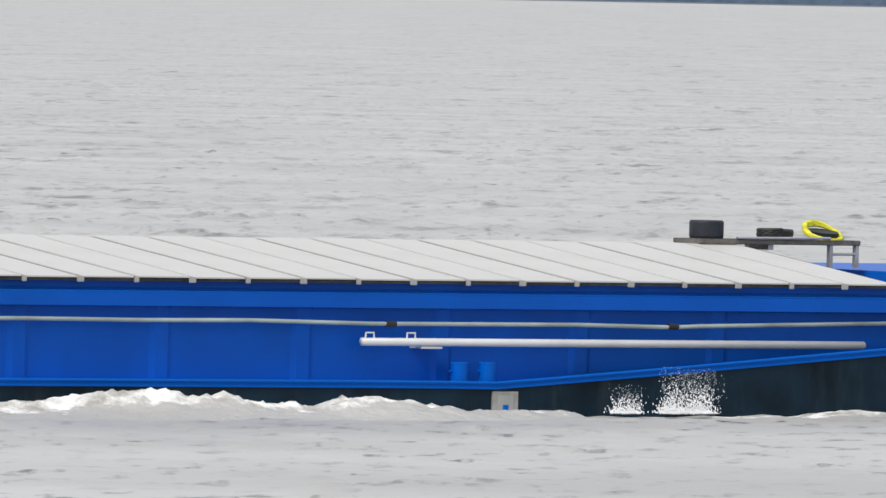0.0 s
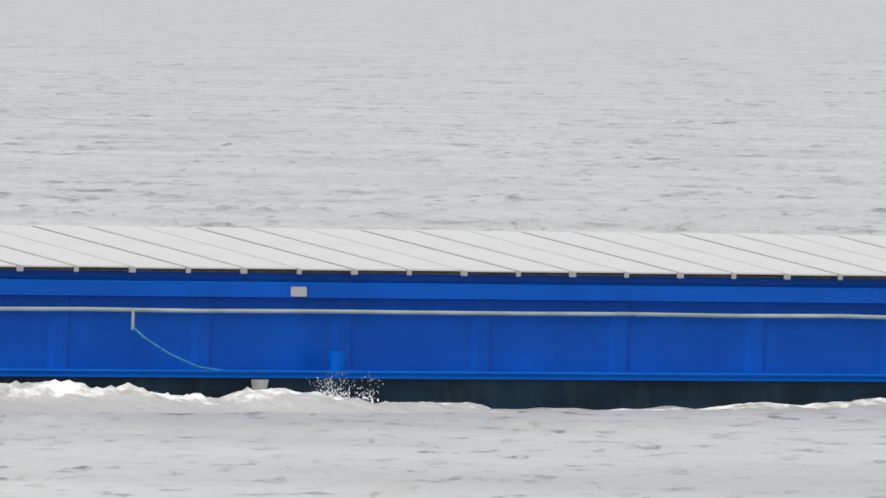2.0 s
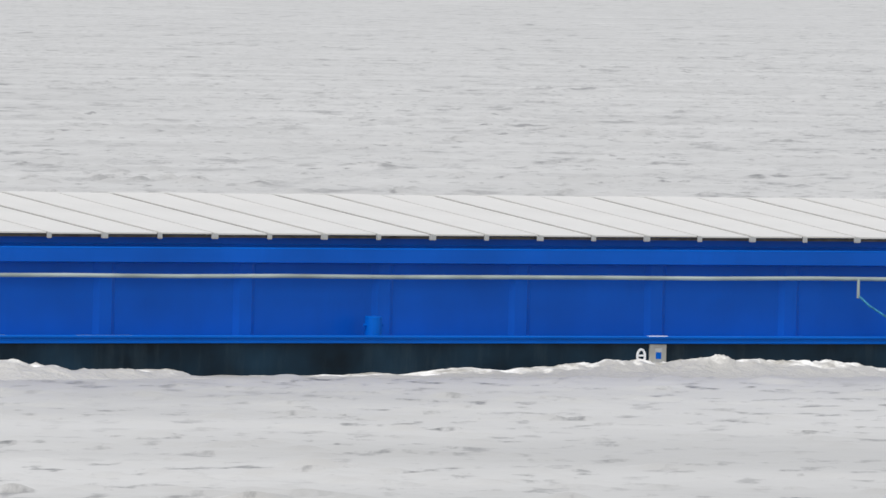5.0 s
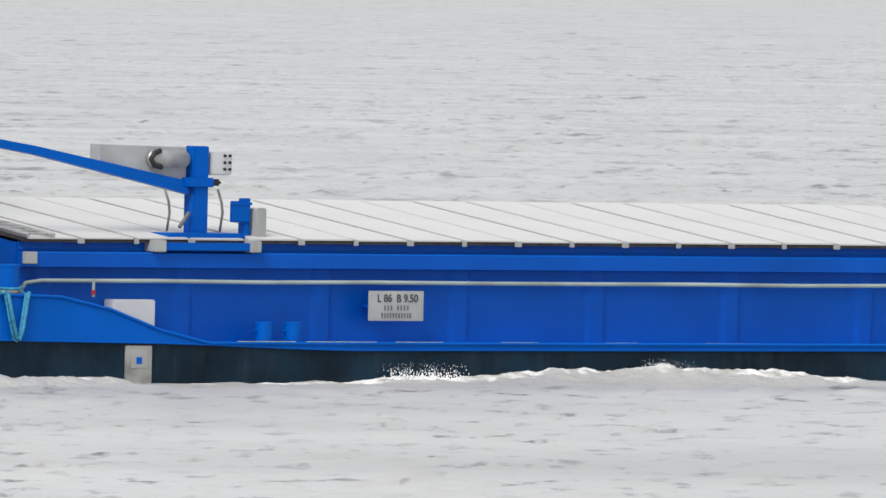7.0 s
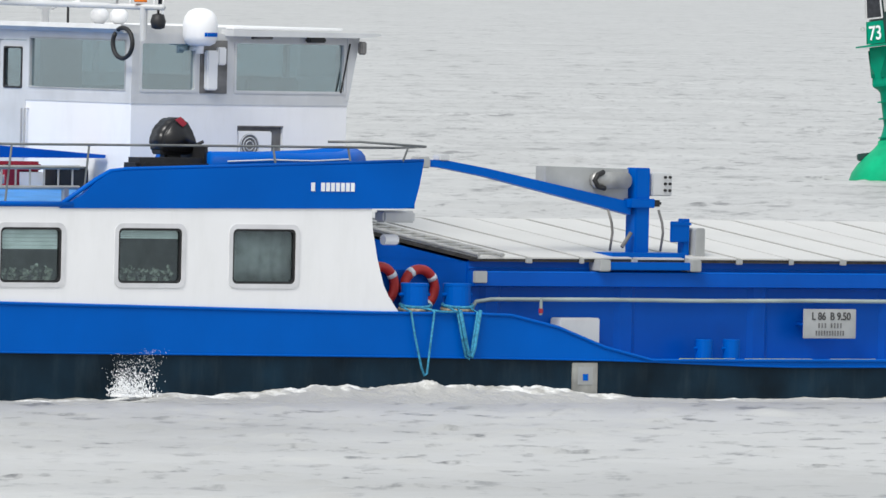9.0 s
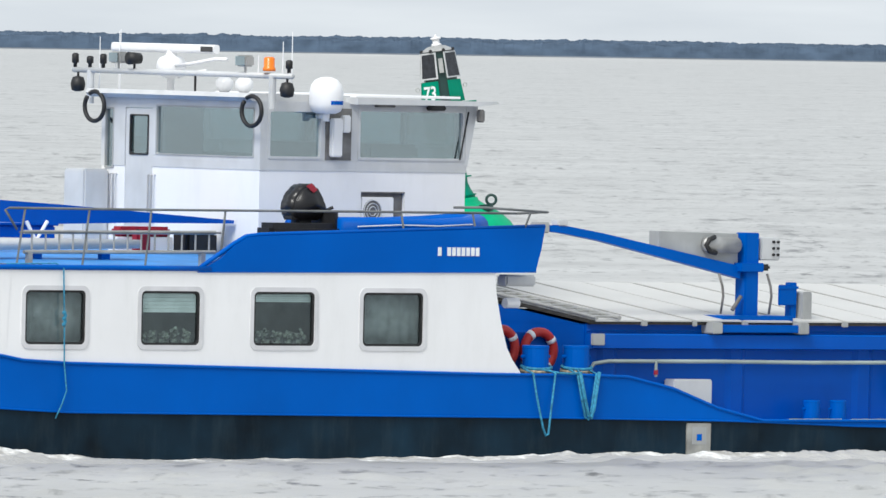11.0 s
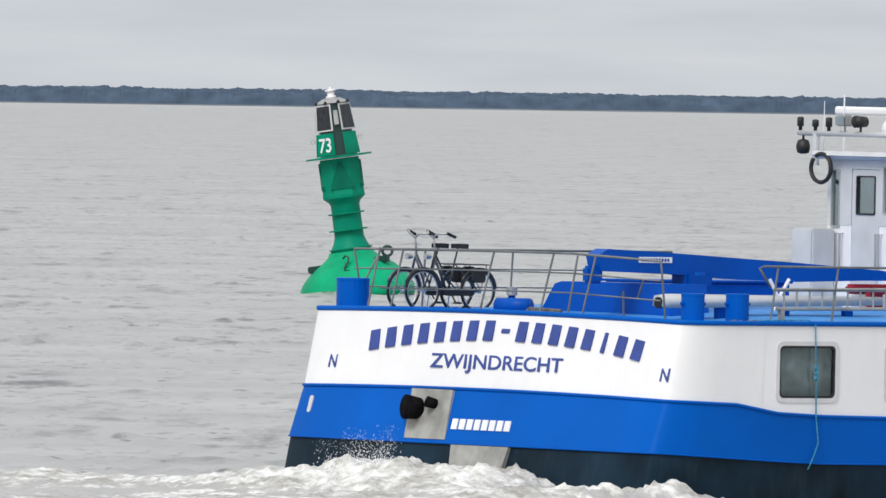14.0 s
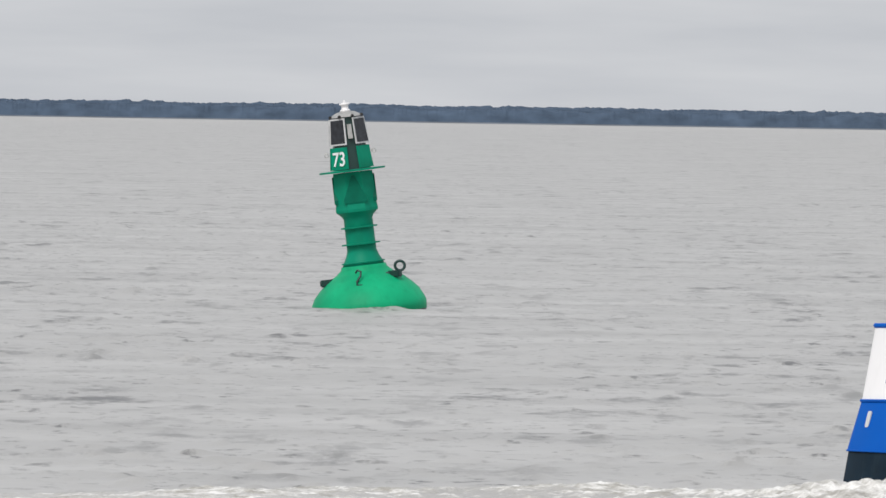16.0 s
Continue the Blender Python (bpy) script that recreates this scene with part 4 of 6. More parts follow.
rod(bm, (9.80, -2.42, 5.1), (9.80, -2.42, 5.25), 0.06)
rod(bm, (9.80, -2.42, 5.18), (9.80, -2.2, 5.18), 0.04)
part("radome", bm, WHITE, dome, "", True)
bm = bmesh.new()
for k in range(6):
    a = radians(-80 + 10 * k)
    box(bm, -0.02, 0.02, -0.005, 0.005, 5.36, 5.42)
    bmesh.ops.transform(bm, matrix=Matrix.Translation((9.80 + 0.267 * math.sin(a + 1.1), -2.42 - 0.267 * math.cos(a + 1.1), 0)) @ pose(0, 0, 0, 0, 0, math.degrees(a + 1.1)), verts=bm.verts[-8:])
part("writing_bars", bm, BLUE, dome)


# ---- rails ----
def rail(name, tops, heights, base, posts, r=0.019, label="grey tubular guard rail"):
    rl = part(name, pipe(bmesh.new(), [(p[0], p[1], p[2]) for p in tops], r), RAILM, barge, label, True)
    for h in heights:
        part("rail_bar", pipe(bmesh.new(), [(p[0], p[1], p[2] - h) for p in tops], r * 0.7, 6), RAILM, rl, "", True)
    for p, q in posts:
        part("post", rod(bmesh.new(), q, p, r * 0.9, None, 8), RAILM, rl)
    return rl


def stern_post(w, top=3.86, lean=0.1):
    return (0.72, w, top), (stern_u(w, 2.86) + 0.14, w + lean, Z_DECK)


rail("stern_rail", [(0.72, 3.35, 3.83), (0.72, 1.0, 3.86), (0.72, -1.5, 3.87), (0.72, -3.72, 3.80)], (0.31, 0.62), Z_DECK,
     [stern_post(w) for w in (3.35, 2.75, 0.45, -1.05)] + [stern_post(-2.1, 3.84), stern_post(-1.65, 3.84, 0.0)] + [((0.72, -3.72, 3.80), (0.85, -3.7, Z_DECK)), ((0.72, -3.3, 3.5), (0.85, -3.0, 3.2)), ((0.72, -2.8, 3.3), (0.78, -2.75, Z_DECK))])
rail("far_rail", [(0.95, 4.3, 3.82), (3.5, 4.3, 3.82), (7.5, 4.3, 3.82)], (0.31, 0.6), Z_DECK,
     [((0.95, 4.3, 3.82), (1.05, 4.3, 3.35)), ((1.5, 4.3, 3.82), (1.2, 4.3, 3.35)), ((2.4, 4.3, 3.82), (2.35, 4.3, Z_DECK)), ((4.2, 4.3, 3.82), (4.15, 4.3, Z_DECK)), ((6.0, 4.3, 3.82), (5.95, 4.3, Z_DECK))])
rail("side_rail", [(2.35, -4.45, 3.42), (2.12, -4.45, 3.72), (2.2, -4.45, 3.745), (5.0, -4.45, 3.74), (8.5, -4.6, 3.75), (11.85, -4.62, 3.75)], (), Z_DECK,
     [((2.5, -4.45, 3.74), (2.35, -4.45, Z_DECK)), ((3.72, -4.45, 3.74), (3.6, -4.45, 2.88)), ((4.9, -4.45, 3.74), (4.8, -4.45, 2.88)), ((6.28, -4.5, 3.74), (6.2, -4.5, 3.0)), ((9.6, -4.6, 3.76), (9.6, -4.7, 3.4)), ((11.0, -4.6, 3.76), (11.0, -4.7, 3.44))])
part("rail_bar", pipe(bmesh.new(), [(2.4, -4.45, 3.38), (6.2, -4.5, 3.40)], 0.016, 6), RAILM, barge)
rail("bow_flare_rail", [(10.62, -4.6, 3.83), (11.0, -4.9, 3.84), (12.2, -4.95, 3.78), (11.85, -4.62, 3.75)], (), 3.5, [((11.95, -4.85, 3.78), (11.9, -4.75, 3.5))])


# ---- bollards ----
def bollard_mesh(r, h):
    bm = bmesh.new()
    lathe(bm, [(r, 0), (r, h * 0.9), (r * 1.025, h * 0.91), (r * 1.025, h * 0.985), (r * 0.97, h), (0, h)], 20)
    return mesh_of(bm, "bollard", False)


BIG, SMALL = bollard_mesh(0.235, 0.46), bollard_mesh(0.15, 0.385)
BIG.materials.append(BLUE), SMALL.materials.append(BLUE)
pin = bmesh.new()
rod(pin, (-0.32, 0, 0.3), (0.32, 0, 0.3), 0.025)
pin = mesh_of(pin, "pin")
pin.materials.append(BLUE)


def bollard(u, w, z, me, sc=(1, 1, 1), arm=True):
    ob = new("bollard", me)
    ob.parent, ob.location, ob.scale = barge, (u, w, z), sc
    if arm:
        q = new("pin", pin)
        q.parent = ob
        if me is SMALL:
            q.scale = (0.66, 0.66, 0.8)
    return ob


for u, w in ((1.07, -4.1), (1.97, -4.1)):
    bollard(u, w, Z_DECK - 0.02, BIG, (0.78, 0.78, 1.02), True)
bollard(0.92, 4.28, Z_DECK - 0.02, BIG, (1.12, 1.12, 1.12), False)
for u in (12.42, 13.22):
    bollard(u, -4.45, 1.22, BIG, (0.88, 0.88, 1.08))
    part("bollard_base", lathe(bmesh.new(), [(0.22, 0.5), (0.22, 1.23)], 16, Matrix.Translation((u, -4.45, 0))), BLUE, barge)
for u in (17.9, 18.43, 31.6, 44.5, 57.76, 58.27):
    bollard(u, -4.52, 0.53, SMALL, (0.86, 0.86, 0.92))

# ---- fittings along the side ----
LP = part("load_plate", box(bmesh.new(), 19.86, 20.88, -4.47, -4.45, 0.905, 1.355, 0.006), HOUSING, barge, "light grey dimension plate")
for text, u in (("L 86", 20.15), ("B 9.50", 20.57)):
    lettering("plate_letters", text, 0.165, turn((1, 0, 0), (0, 0, 1), (u, -4.474, 1.19)), INKD, LP, 0.95, 0.004)
for row, (z, n, wd) in enumerate(((1.065, 8, 0.42), (0.95, 11, 0.5))):
    for k in range(n):
        if row == 0 and k == 3:
            continue
        u = 20.37 + (k - (n - 1) / 2) * wd / n * 1.15
        part("plate_bar", box(bmesh.new(), u - 0.012, u + 0.012, -4.478, -4.468, z, z + 0.075), HOUSING_DARK, LP)
for sgn in (-1, 1):
    part("plate_stay", box(bmesh.new(), 20.37 + sgn * 0.4 - 0.02, 20.37 + sgn * 0.4 + 0.02, -4.45, -4.15, 1.1, 1.14), BLUE_DEEP, LP)
bm = box(bmesh.new(), 15.22, 15.98, -4.42, -4.15, 0.53, 1.20, 0.02)
part("side_locker", bm, GREYP, barge, "light grey locker at the coaming")
for u0, u1, z0, z1 in ((15.2, 15.68, -0.1, 0.53), (58.2, 58.68, -0.2, 0.46), (36.61, 36.93, -0.1, 0.48)):
    pp = part("hull_patch", box(bmesh.new(), u0, u1, -4.775, -4.74, z0, z1, 0.006), PATCH, barge, "bare grey patch with a draught scale")
    part("draught_board", box(bmesh.new(), u0 + 0.1, u1 - 0.1, -4.783, -4.77, z0 + 0.3, z1 - 0.06), HOUSING, pp)
    part("draught_bars", box(bmesh.new(), (u0 + u1) / 2 - 0.05, (u0 + u1) / 2 + 0.05, -4.788, -4.775, z0 + 0.36, z0 + 0.46), BLUE, pp)
part("draught_cap", box(bmesh.new(), 36.57, 36.93, -4.80, -4.74, 0.59, 0.61), INKW, barge)
bm = bmesh.new()
frame_ring(bm, [(36.46 + 0.09 * math.cos(k * math.tau / 20), 0.30 + 0.12 * math.sin(k * math.tau / 20)) for k in range(20)],
           [(36.46 + 0.055 * math.cos(k * math.tau / 20), 0.30 + 0.085 * math.sin(k * math.tau / 20)) for k in range(20)], "y", -4.765, -4.745)
box(bm, 36.40, 36.52, -4.765, -4.745, 0.295, 0.325)
part("load_line_mark", bm, INKW, barge, "white load line ring")
part("flange_block", box(bmesh.new(), 43.74, 44.01, -4.40, -4.33, 1.69, 1.84, 0.01), HOUSING, barge, "pale grey block on the flange")
part("flange_block", box(bmesh.new(), 13.6, 13.84, -4.39, -4.33, 1.72, 1.90, 0.01), HOUSING, barge)
part("hose_hook", rod(bmesh.new(), (40.85, -4.42, 1.18), (40.85, -4.42, 1.48), 0.025), PIPE, barge)
part("hose_hook", rod(bmesh.new(), (14.84, -4.42, 1.24), (14.84, -4.42, 1.5), 0.025), PIPE, barge)
part("hook_grip", rod(bmesh.new(), (14.84, -4.42, 1.27), (14.84, -4.42, 1.34), 0.035), RED_DARK, barge)
bm = bmesh.new()
pipe(bm, [(40.85, -4.45, 1.210), (41.00, -4.5, 1.070), (41.40, -4.6, 0.830), (41.90, -4.65, 0.640), (42.50, -4.68, 0.575), (43.30, -4.7, 0.565), (44.10, -4.7, 0.550), (44.70, -4.7, 0.560), (45.30, -4.7, 0.570), (45.60, -4.7, 0.550)], 0.018, 6)
part("hose", bm, ROPE, barge, "thin light blue hose", True)
bm = bmesh.new()
prism(bm, [(42.76, 0.47), (43.06, 0.47), (43.03, 0.36), (42.97, 0.15), (42.95, -0.1), (42.80, -0.1), (42.81, 0.2), (42.78, 0.36)], "y", -4.81, -4.765)
part("outlet_stream", bm, PATCH, barge, "grey cooling water running from an outlet")
r = random.Random(8)
u = 16.4
while u < 30:
    d = r.uniform(0.5, 1.3)
    if r.random() < 0.62:
        part("edge_strip", box(bmesh.new(), u, u + d, -4.792, -4.775, 0.585, 0.602), YELLOW, barge, "worn yellow edge stripe")
    u += d + r.uniform(0.1, 0.5)
bm = bmesh.new()
pipe(bm, [(56.02, -4.42, 1.175), (60, -4.42, 1.175), (65.4, -4.42, 1.18)], 0.06, 12)
dp = part("boat_pole", bm, GREYP, barge, "long pale grey pole lashed along the coaming", True)
for u in (56.17, 56.93):
    part("pole_bracket", pipe(bmesh.new(), [(u - 0.08, -4.42, 1.22), (u - 0.07, -4.42, 1.31), (u + 0.07, -4.42, 1.31), (u + 0.08, -4.42, 1.22)], 0.016, 6), GREYP, dp)
part("pole_foot", box(bmesh.new(), 57.1, 57.48, -4.46, -4.15, 1.08, 1.11), GREYP, dp)
for u in (56.56, 61.8):
    part("pipe_coupling", rod(bmesh.new(), (u - 0.09, -4.4, 1.445), (u + 0.09, -4.4, 1.44), 0.048), BLACK, barge)
part("deck_lamp", box(bmesh.new(), 11.85, 12.45, -4.4, -4.15, 2.62, 2.80, 0.03), GREYP, barge, "grey lamp housing under the overhang")
part("vent_tube", rod(bmesh.new(), (11.95, -4.25, 2.36), (12.2, -4.25, 2.36), 0.08), WHITE, barge)

# ropes: over the bollards and down the side
LOOPS = [
    [(12.05, -4.62, 1.36), (12.08, -4.83, 1.29), (12.14, -4.85, 0.95), (12.28, -4.85, 0.45), (12.33, -4.86, 0.33), (12.38, -4.86, 0.36), (12.44, -4.85, 0.8), (12.52, -4.83, 1.29), (12.5, -4.62, 1.36)],
    [(12.92, -4.62, 1.36), (12.95, -4.83, 1.29), (13.02, -4.85, 0.95), (13.10, -4.86, 0.62), (13.16, -4.86, 0.58), (13.22, -4.85, 0.72), (13.33, -4.83, 1.29), (13.3, -4.62, 1.36)],
    [(12.3, -4.62, 1.36), (12.6, -4.84, 1.30), (12.8, -4.84, 1.29), (13.0, -4.83, 1.30), (13.1, -4.62, 1.36)],
]
for pts in LOOPS:
    part("mooring_rope", pipe(bmesh.new(), pts, 0.018, 6), ROPE, barge, "hanging turquoise mooring rope", True)
part("mooring_rope", pipe(bmesh.new(), LOOPS[1][1:-1], 0.03, 6), ROPE, barge, "", True).location = (0.04, -0.02, 0.03)
for u in (12.42, 13.22):
    for k in range(3):
        part("rope_turn", pipe(bmesh.new(), ring_pts((u + 0.01 * k, -4.45, 1.27 + 0.055 * k), 0.235, 20, (1, 0.03 * k, 0.05), (0, 1, 0.06 * k)), 0.03, 6, True), TAN if k < 2 else ROPE, barge, "tan mooring rope round a bollard", True)
part("hanging_line", pipe(bmesh.new(), [(2.2, -4.4, 2.9), (2.9, -4.72, 2.92), (2.98, -4.81, 2.85), (3.0, -4.82, 2.2), (3.02, -4.82, 1.4), (3.06, -4.84, 1.0), (2.98, -4.84, 0.8), (2.86, -4.84, 0.58)], 0.012, 6), ROPE, barge, "turquoise line hanging down the side", True)
bm = bmesh.new()
for k in range(5):
    bmesh.ops.create_icosphere(bm, subdivisions=2, radius=0.034 - 0.004 * (k % 2), matrix=Matrix.Translation((2.985 + 0.02 * (k % 2), -4.84, 2.0 + 0.045 * k)))
part("line_knot", bm, ROPE, barge)


# ---- loose things aboard ----
def life_ring(m):
    ob = aboard(empty("life_ring", "red and white life ring on a holder by the hold", "life ring", "life rings"), m)
    part("ring", pipe(bmesh.new(), ring_pts((0, 0, 0), 0.29, 28, (1, 0, 0), (0, 0, 1)), 0.075, 10, True), RED, ob, "", True)
    for k in range(4):
        a = math.tau * k / 4 + 0.6
        c = [Vector((0.29 * math.cos(a + d), 0, 0.29 * math.sin(a + d))) for d in (-0.12, 0, 0.12)]
        part("band", pipe(bmesh.new(), c, 0.08, 10), INKW, ob, "white band", True)
    return ob


life_ring(pose(12.88, -3.95, 1.62))
life_ring(pose(12.12, -3.95, 1.66))
part("ring_holder", box(bmesh.new(), 12.0, 13.2, -3.86, -3.82, 0.5, 1.9, 0.01), BLUE_DEEP, barge)

lad = aboard(empty("hatch_ladder", "aluminium ladder lying across the aft hatch edge", "ladder"))
for du in (0.0, 0.46):
    bm = rod(bmesh.new(), (13.64 + du, -4.42, 2.145), (13.64 + du, -0.8, 2.585), 0.032)
    part("stile", bm, ALU, lad)
for k in range(12):
    f = (k + 0.5) / 12
    part("rung", rod(bmesh.new(), (13.64, -4.42 + 3.62 * f, 2.145 + 0.44 * f), (14.10, -4.42 + 3.62 * f, 2.145 + 0.44 * f), 0.018), ALU, lad)


def hatch_crane():
    c = aboard(empty("hatch_crane", "blue hatch-lifting davit with grey winch housing", "crane"), pose(-0.12, 0, -0.01))
    w = -3.9
    base = part("carriage", box(bmesh.new(), 16.05, 17.98, w - 0.55, w - 0.3, 1.94, 2.06, 0.01), BLUE, c, "blue travelling beam")
    for u in (16.14, 17.88):
        part("end_block", box(bmesh.new(), u - 0.1, u + 0.1, w - 0.58, w - 0.25, 1.92, 2.10, 0.015), HOUSING, base, "grey end block")
    part("deck_plate", box(bmesh.new(), 16.45, 17.85, w - 0.32, w + 0.3, 2.05, 2.20), BLUE, base)
    part("post", box(bmesh.new(), 17.03, 17.30, w - 0.13, w + 0.13, 2.1, 3.49, 0.015), BLUE, c, "blue box-section post")
    bm = bmesh.new()
    prism(bm, [(12.95, 3.49), (12.95, 3.58), (13.45, 3.57), (14.2, 3.46), (16.97, 2.97), (16.97, 2.77), (16.5, 2.87), (14.2, 3.33), (13.42, 3.45)], "y", w - 0.08, w + 0.08)
    part("boom", bm, BLUE, c, "blue tapering jib arm")
    part("boom_tip", box(bmesh.new(), 12.9, 13.12, w - 0.12, w + 0.12, 3.45, 3.62, 0.02), HOUSING, c)
    part("boom_cap", box(bmesh.new(), 13.3, 13.5, w - 0.1, w + 0.1, 3.56, 3.66, 0.02), GREYP, c)
    bm = bmesh.new()
    prism(bm, [(15.39, 3.50), (16.97, 3.47), (16.97, 2.98), (15.39, 3.22)], "y", w + 0.0, w + 0.25)
    part("winch_housing", bm, HOUSING, c, "light grey winch housing")
    bm = bmesh.new()
    prism(bm, round_rect(16.22, 16.97, 3.17, 3.42, 0.12), "y", w - 0.1, w - 0.01)
    part("winch_drum", bm, ALU, c, "grey hose drum", True)
    bm = bmesh.new()
    pipe(bm, [(16.42, w - 0.1, 3.42), (16.3, w - 0.12, 3.38), (16.24, w - 0.12, 3.29), (16.3, w - 0.12, 3.2), (16.45, w - 0.1, 3.17)], 0.04)
    part("hose_bend", bm, BLACK, c, "", True)
    part("control_box", box(bmesh.new(), 17.36, 17.75, w - 0.1, w + 0.2, 3.06, 3.42, 0.02), GREYP, c, "pale control box with knobs")
    for i in range(3):
        for j in range(2):
            part("knob", rod(bmesh.new(), (17.60 + 0.09 * j, w - 0.13, 3.15 + 0.1 * i), (17.60 + 0.09 * j, w - 0.1, 3.15 + 0.1 * i), 0.022), BLACK, c)
    part("boom_bracket", box(bmesh.new(), 16.9, 17.36, w - 0.18, w + 0.18, 2.88, 3.02, 0.01), BLUE, c)
    part("cable_gland", box(bmesh.new(), 17.36, 17.55, w - 0.12, w + 0.1, 2.9, 3.0, 0.03), BLACK, c)
    for u0, sg in ((16.55, 1), (17.52, 1)):
        part("hose", pipe(bmesh.new(), [(u0 - 0.03, w - 0.1, 2.85), (u0 + 0.03, w - 0.12, 2.65), (u0 + 0.05, w - 0.12, 2.5), (u0 + 0.02, w - 0.1, 2.22)], 0.02, 6), SEAM, c, "dark hydraulic hose", True)
    part("strut", rod(bmesh.new(), (16.97, w - 0.1, 2.5), (16.8, w - 0.1, 2.28), 0.03), SEAM, c)
    part("side_post", box(bmesh.new(), 17.98, 18.1, w - 0.1, w + 0.05, 2.1, 2.72, 0.01), BLUE, c)
    bm = bmesh.new()
    box(bm, 17.72, 18.08, w - 0.13, w - 0.09, 2.36, 2.68, 0.012)
    box(bm, 17.70, 18.10, w - 0.14, w - 0.13, 2.62, 2.66)
    part("guard_panel", bm, BLUE, c, "blue steel guard panel")
    bm = bmesh.new()
    prism(bm, round_rect(18.14, 18.32, 2.08, 2.58, 0.04), "y", w - 0.2, w + 0.1)
    part("float_case", bm, HOUSING, c, "taupe grey upright case")


hatch_crane()


def bicycle(m, tint):
    b = aboard(empty("bicycle", "dark city bicycle with fenders parked on a barge deck", "bicycle", "bicycles"), m)
    for x in (0.0, 1.1):
        wl_ = part("wheel", pipe(bmesh.new(), ring_pts((x, 0, 0.34), 0.325, 28, (1, 0, 0), (0, 0, 1)), 0.022, 8, True), BLACK, b, "thin black tyre", True)
        part("rim", pipe(bmesh.new(), ring_pts((x, 0, 0.34), 0.295, 28, (1, 0, 0), (0, 0, 1)), 0.01, 6, True), CHROME, wl_, "", True)
        for k in range(10):
            a = math.tau * k / 10
            part("spoke", rod(bmesh.new(), (x, 0, 0.34), (x + 0.29 * math.cos(a), 0, 0.34 + 0.29 * math.sin(a)), 0.004, None, 4), CHROME, wl_)
        part("hub", rod(bmesh.new(), (x, -0.06, 0.34), (x, 0.06, 0.34), 0.035), CHROME, wl_)
        part("mudguard", pipe(bmesh.new(), [(x + 0.36 * math.cos(a), 0, 0.34 + 0.36 * math.sin(a)) for a in np.linspace(0.1, 2.8, 14)], 0.018, 6), tint, b, "", True)
    bm = bmesh.new()
    for p, q, rr in (((0.22, 0, 0.85), (0.48, 0, 0.32), 0.02), ((0.20, 0, 0.95), (0.52, 0, 0.45), 0.017), ((0.62, 0, 0.86), (0.5, 0, 0.3), 0.017), ((0.5, 0, 0.3), (1.1, 0, 0.34), 0.014), ((0.6, 0, 0.78), (1.1, 0, 0.34), 0.012), ((0.22, 0, 0.98), (0.16, 0, 0.7), 0.02), ((0.16, 0, 0.7), (0.0, 0, 0.34), 0.016)):
        rod(bm, p, q, rr, None, 8)
    part("bicycle_frame", bm, tint, b, "", True)
    bm = bmesh.new()
    pipe(bm, [(0.36, -0.27, 1.22), (0.24, -0.26, 1.27), (0.14, -0.12, 1.25), (0.17, 0, 1.18), (0.14, 0.12, 1.25), (0.24, 0.26, 1.27), (0.36, 0.27, 1.22)], 0.02, 8)
    rod(bm, (0.21, 0, 0.95), (0.17, 0, 1.19), 0.016)
    part("handlebar", bm, ALU, b, "", True)
    for s in (-1, 1):
        part("grip", rod(bmesh.new(), (0.23, s * 0.26, 1.275), (0.40, s * 0.275, 1.21), 0.024), BLACK, b)
    part("headlamp", rod(bmesh.new(), (0.02, 0, 0.88), (0.12, 0, 0.88), 0.05, 0.04), CHROME, b)
    bm = bmesh.new()
    prism(bm, [(0.52, 0.0), (0.6, 0.035), (0.8, 0.1), (0.84, 0.0), (0.8, -0.1), (0.6, -0.035)], "z", 1.02, 1.09)
    rod(bm, (0.62, 0, 0.84), (0.66, 0, 1.03), 0.014)
    part("saddle", bm, BLACK, b, "black sprung saddle")
    bm = bmesh.new()
    for y in (-0.07, 0, 0.07):
        rod(bm, (0.74, y, 0.76), (1.28, y, 0.76), 0.008, None, 6)
    for x in (0.85, 1.2):
        rod(bm, (x, -0.07, 0.76), (1.1, -0.07, 0.34), 0.007, None, 6)
    part("carrier", bm, tint, b)
    bm = bmesh.new()
    prism(bm, round_rect(0.42, 1.0, 0.26, 0.38, 0.05), "y", -0.05, -0.02)
    part("chain_case", bm, BLACK, b)
    bm = bmesh.new()
    rod(bm, (0.5, -0.09, 0.3), (0.6, -0.1, 0.16), 0.012)
    box(bm, 0.56, 0.66, -0.18, -0.09, 0.14, 0.17)
    part("pedal", bm, BLACK, b)
    for s in (-1, 1):
        bm = bmesh.new()
        prism(bm, round_rect(0.88, 1.12, 0.48, 0.72, 0.06), "y", s * 0.1, s * 0.17)
        part("pannier", bm, BAGS, b, "black pannier bag")
    part("kickstand", rod(bmesh.new(), (0.55, 0.02, 0.3), (0.62, 0.14, 0.01), 0.01), CHROME, b)


bicycle(pose(1.28, 3.46, Z_DECK - 0.015, 4, 0, 1), TINT_A)
bicycle(pose(1.40, 3.12, Z_DECK - 0.015, 3, 0, -2), TINT_B)

# anchor winch and stowed loader crane on the poop
win = aboard(empty("anchor_winch", "blue housed anchor winch on the aft deck", "winch"))
bm = bmesh.new()
prism(bm, [(1.05, 2.84), (0.9, 3.0), (0.62, 3.36), (0.45, 3.40), (-2.2, 3.42), (-2.3, 2.84)], "x", 2.1, 2.9)
part("housing", bm, BLUE_DEEP, win, "deep blue sloping housing")
bm = rod(bmesh.new(), (1.75, 1.62, 2.98), (1.95, 1.05, 2.98), 0.13, None, 16)
rod(bm, (1.9, 1.45, 2.84), (1.9, 1.45, 3.18), 0.06)
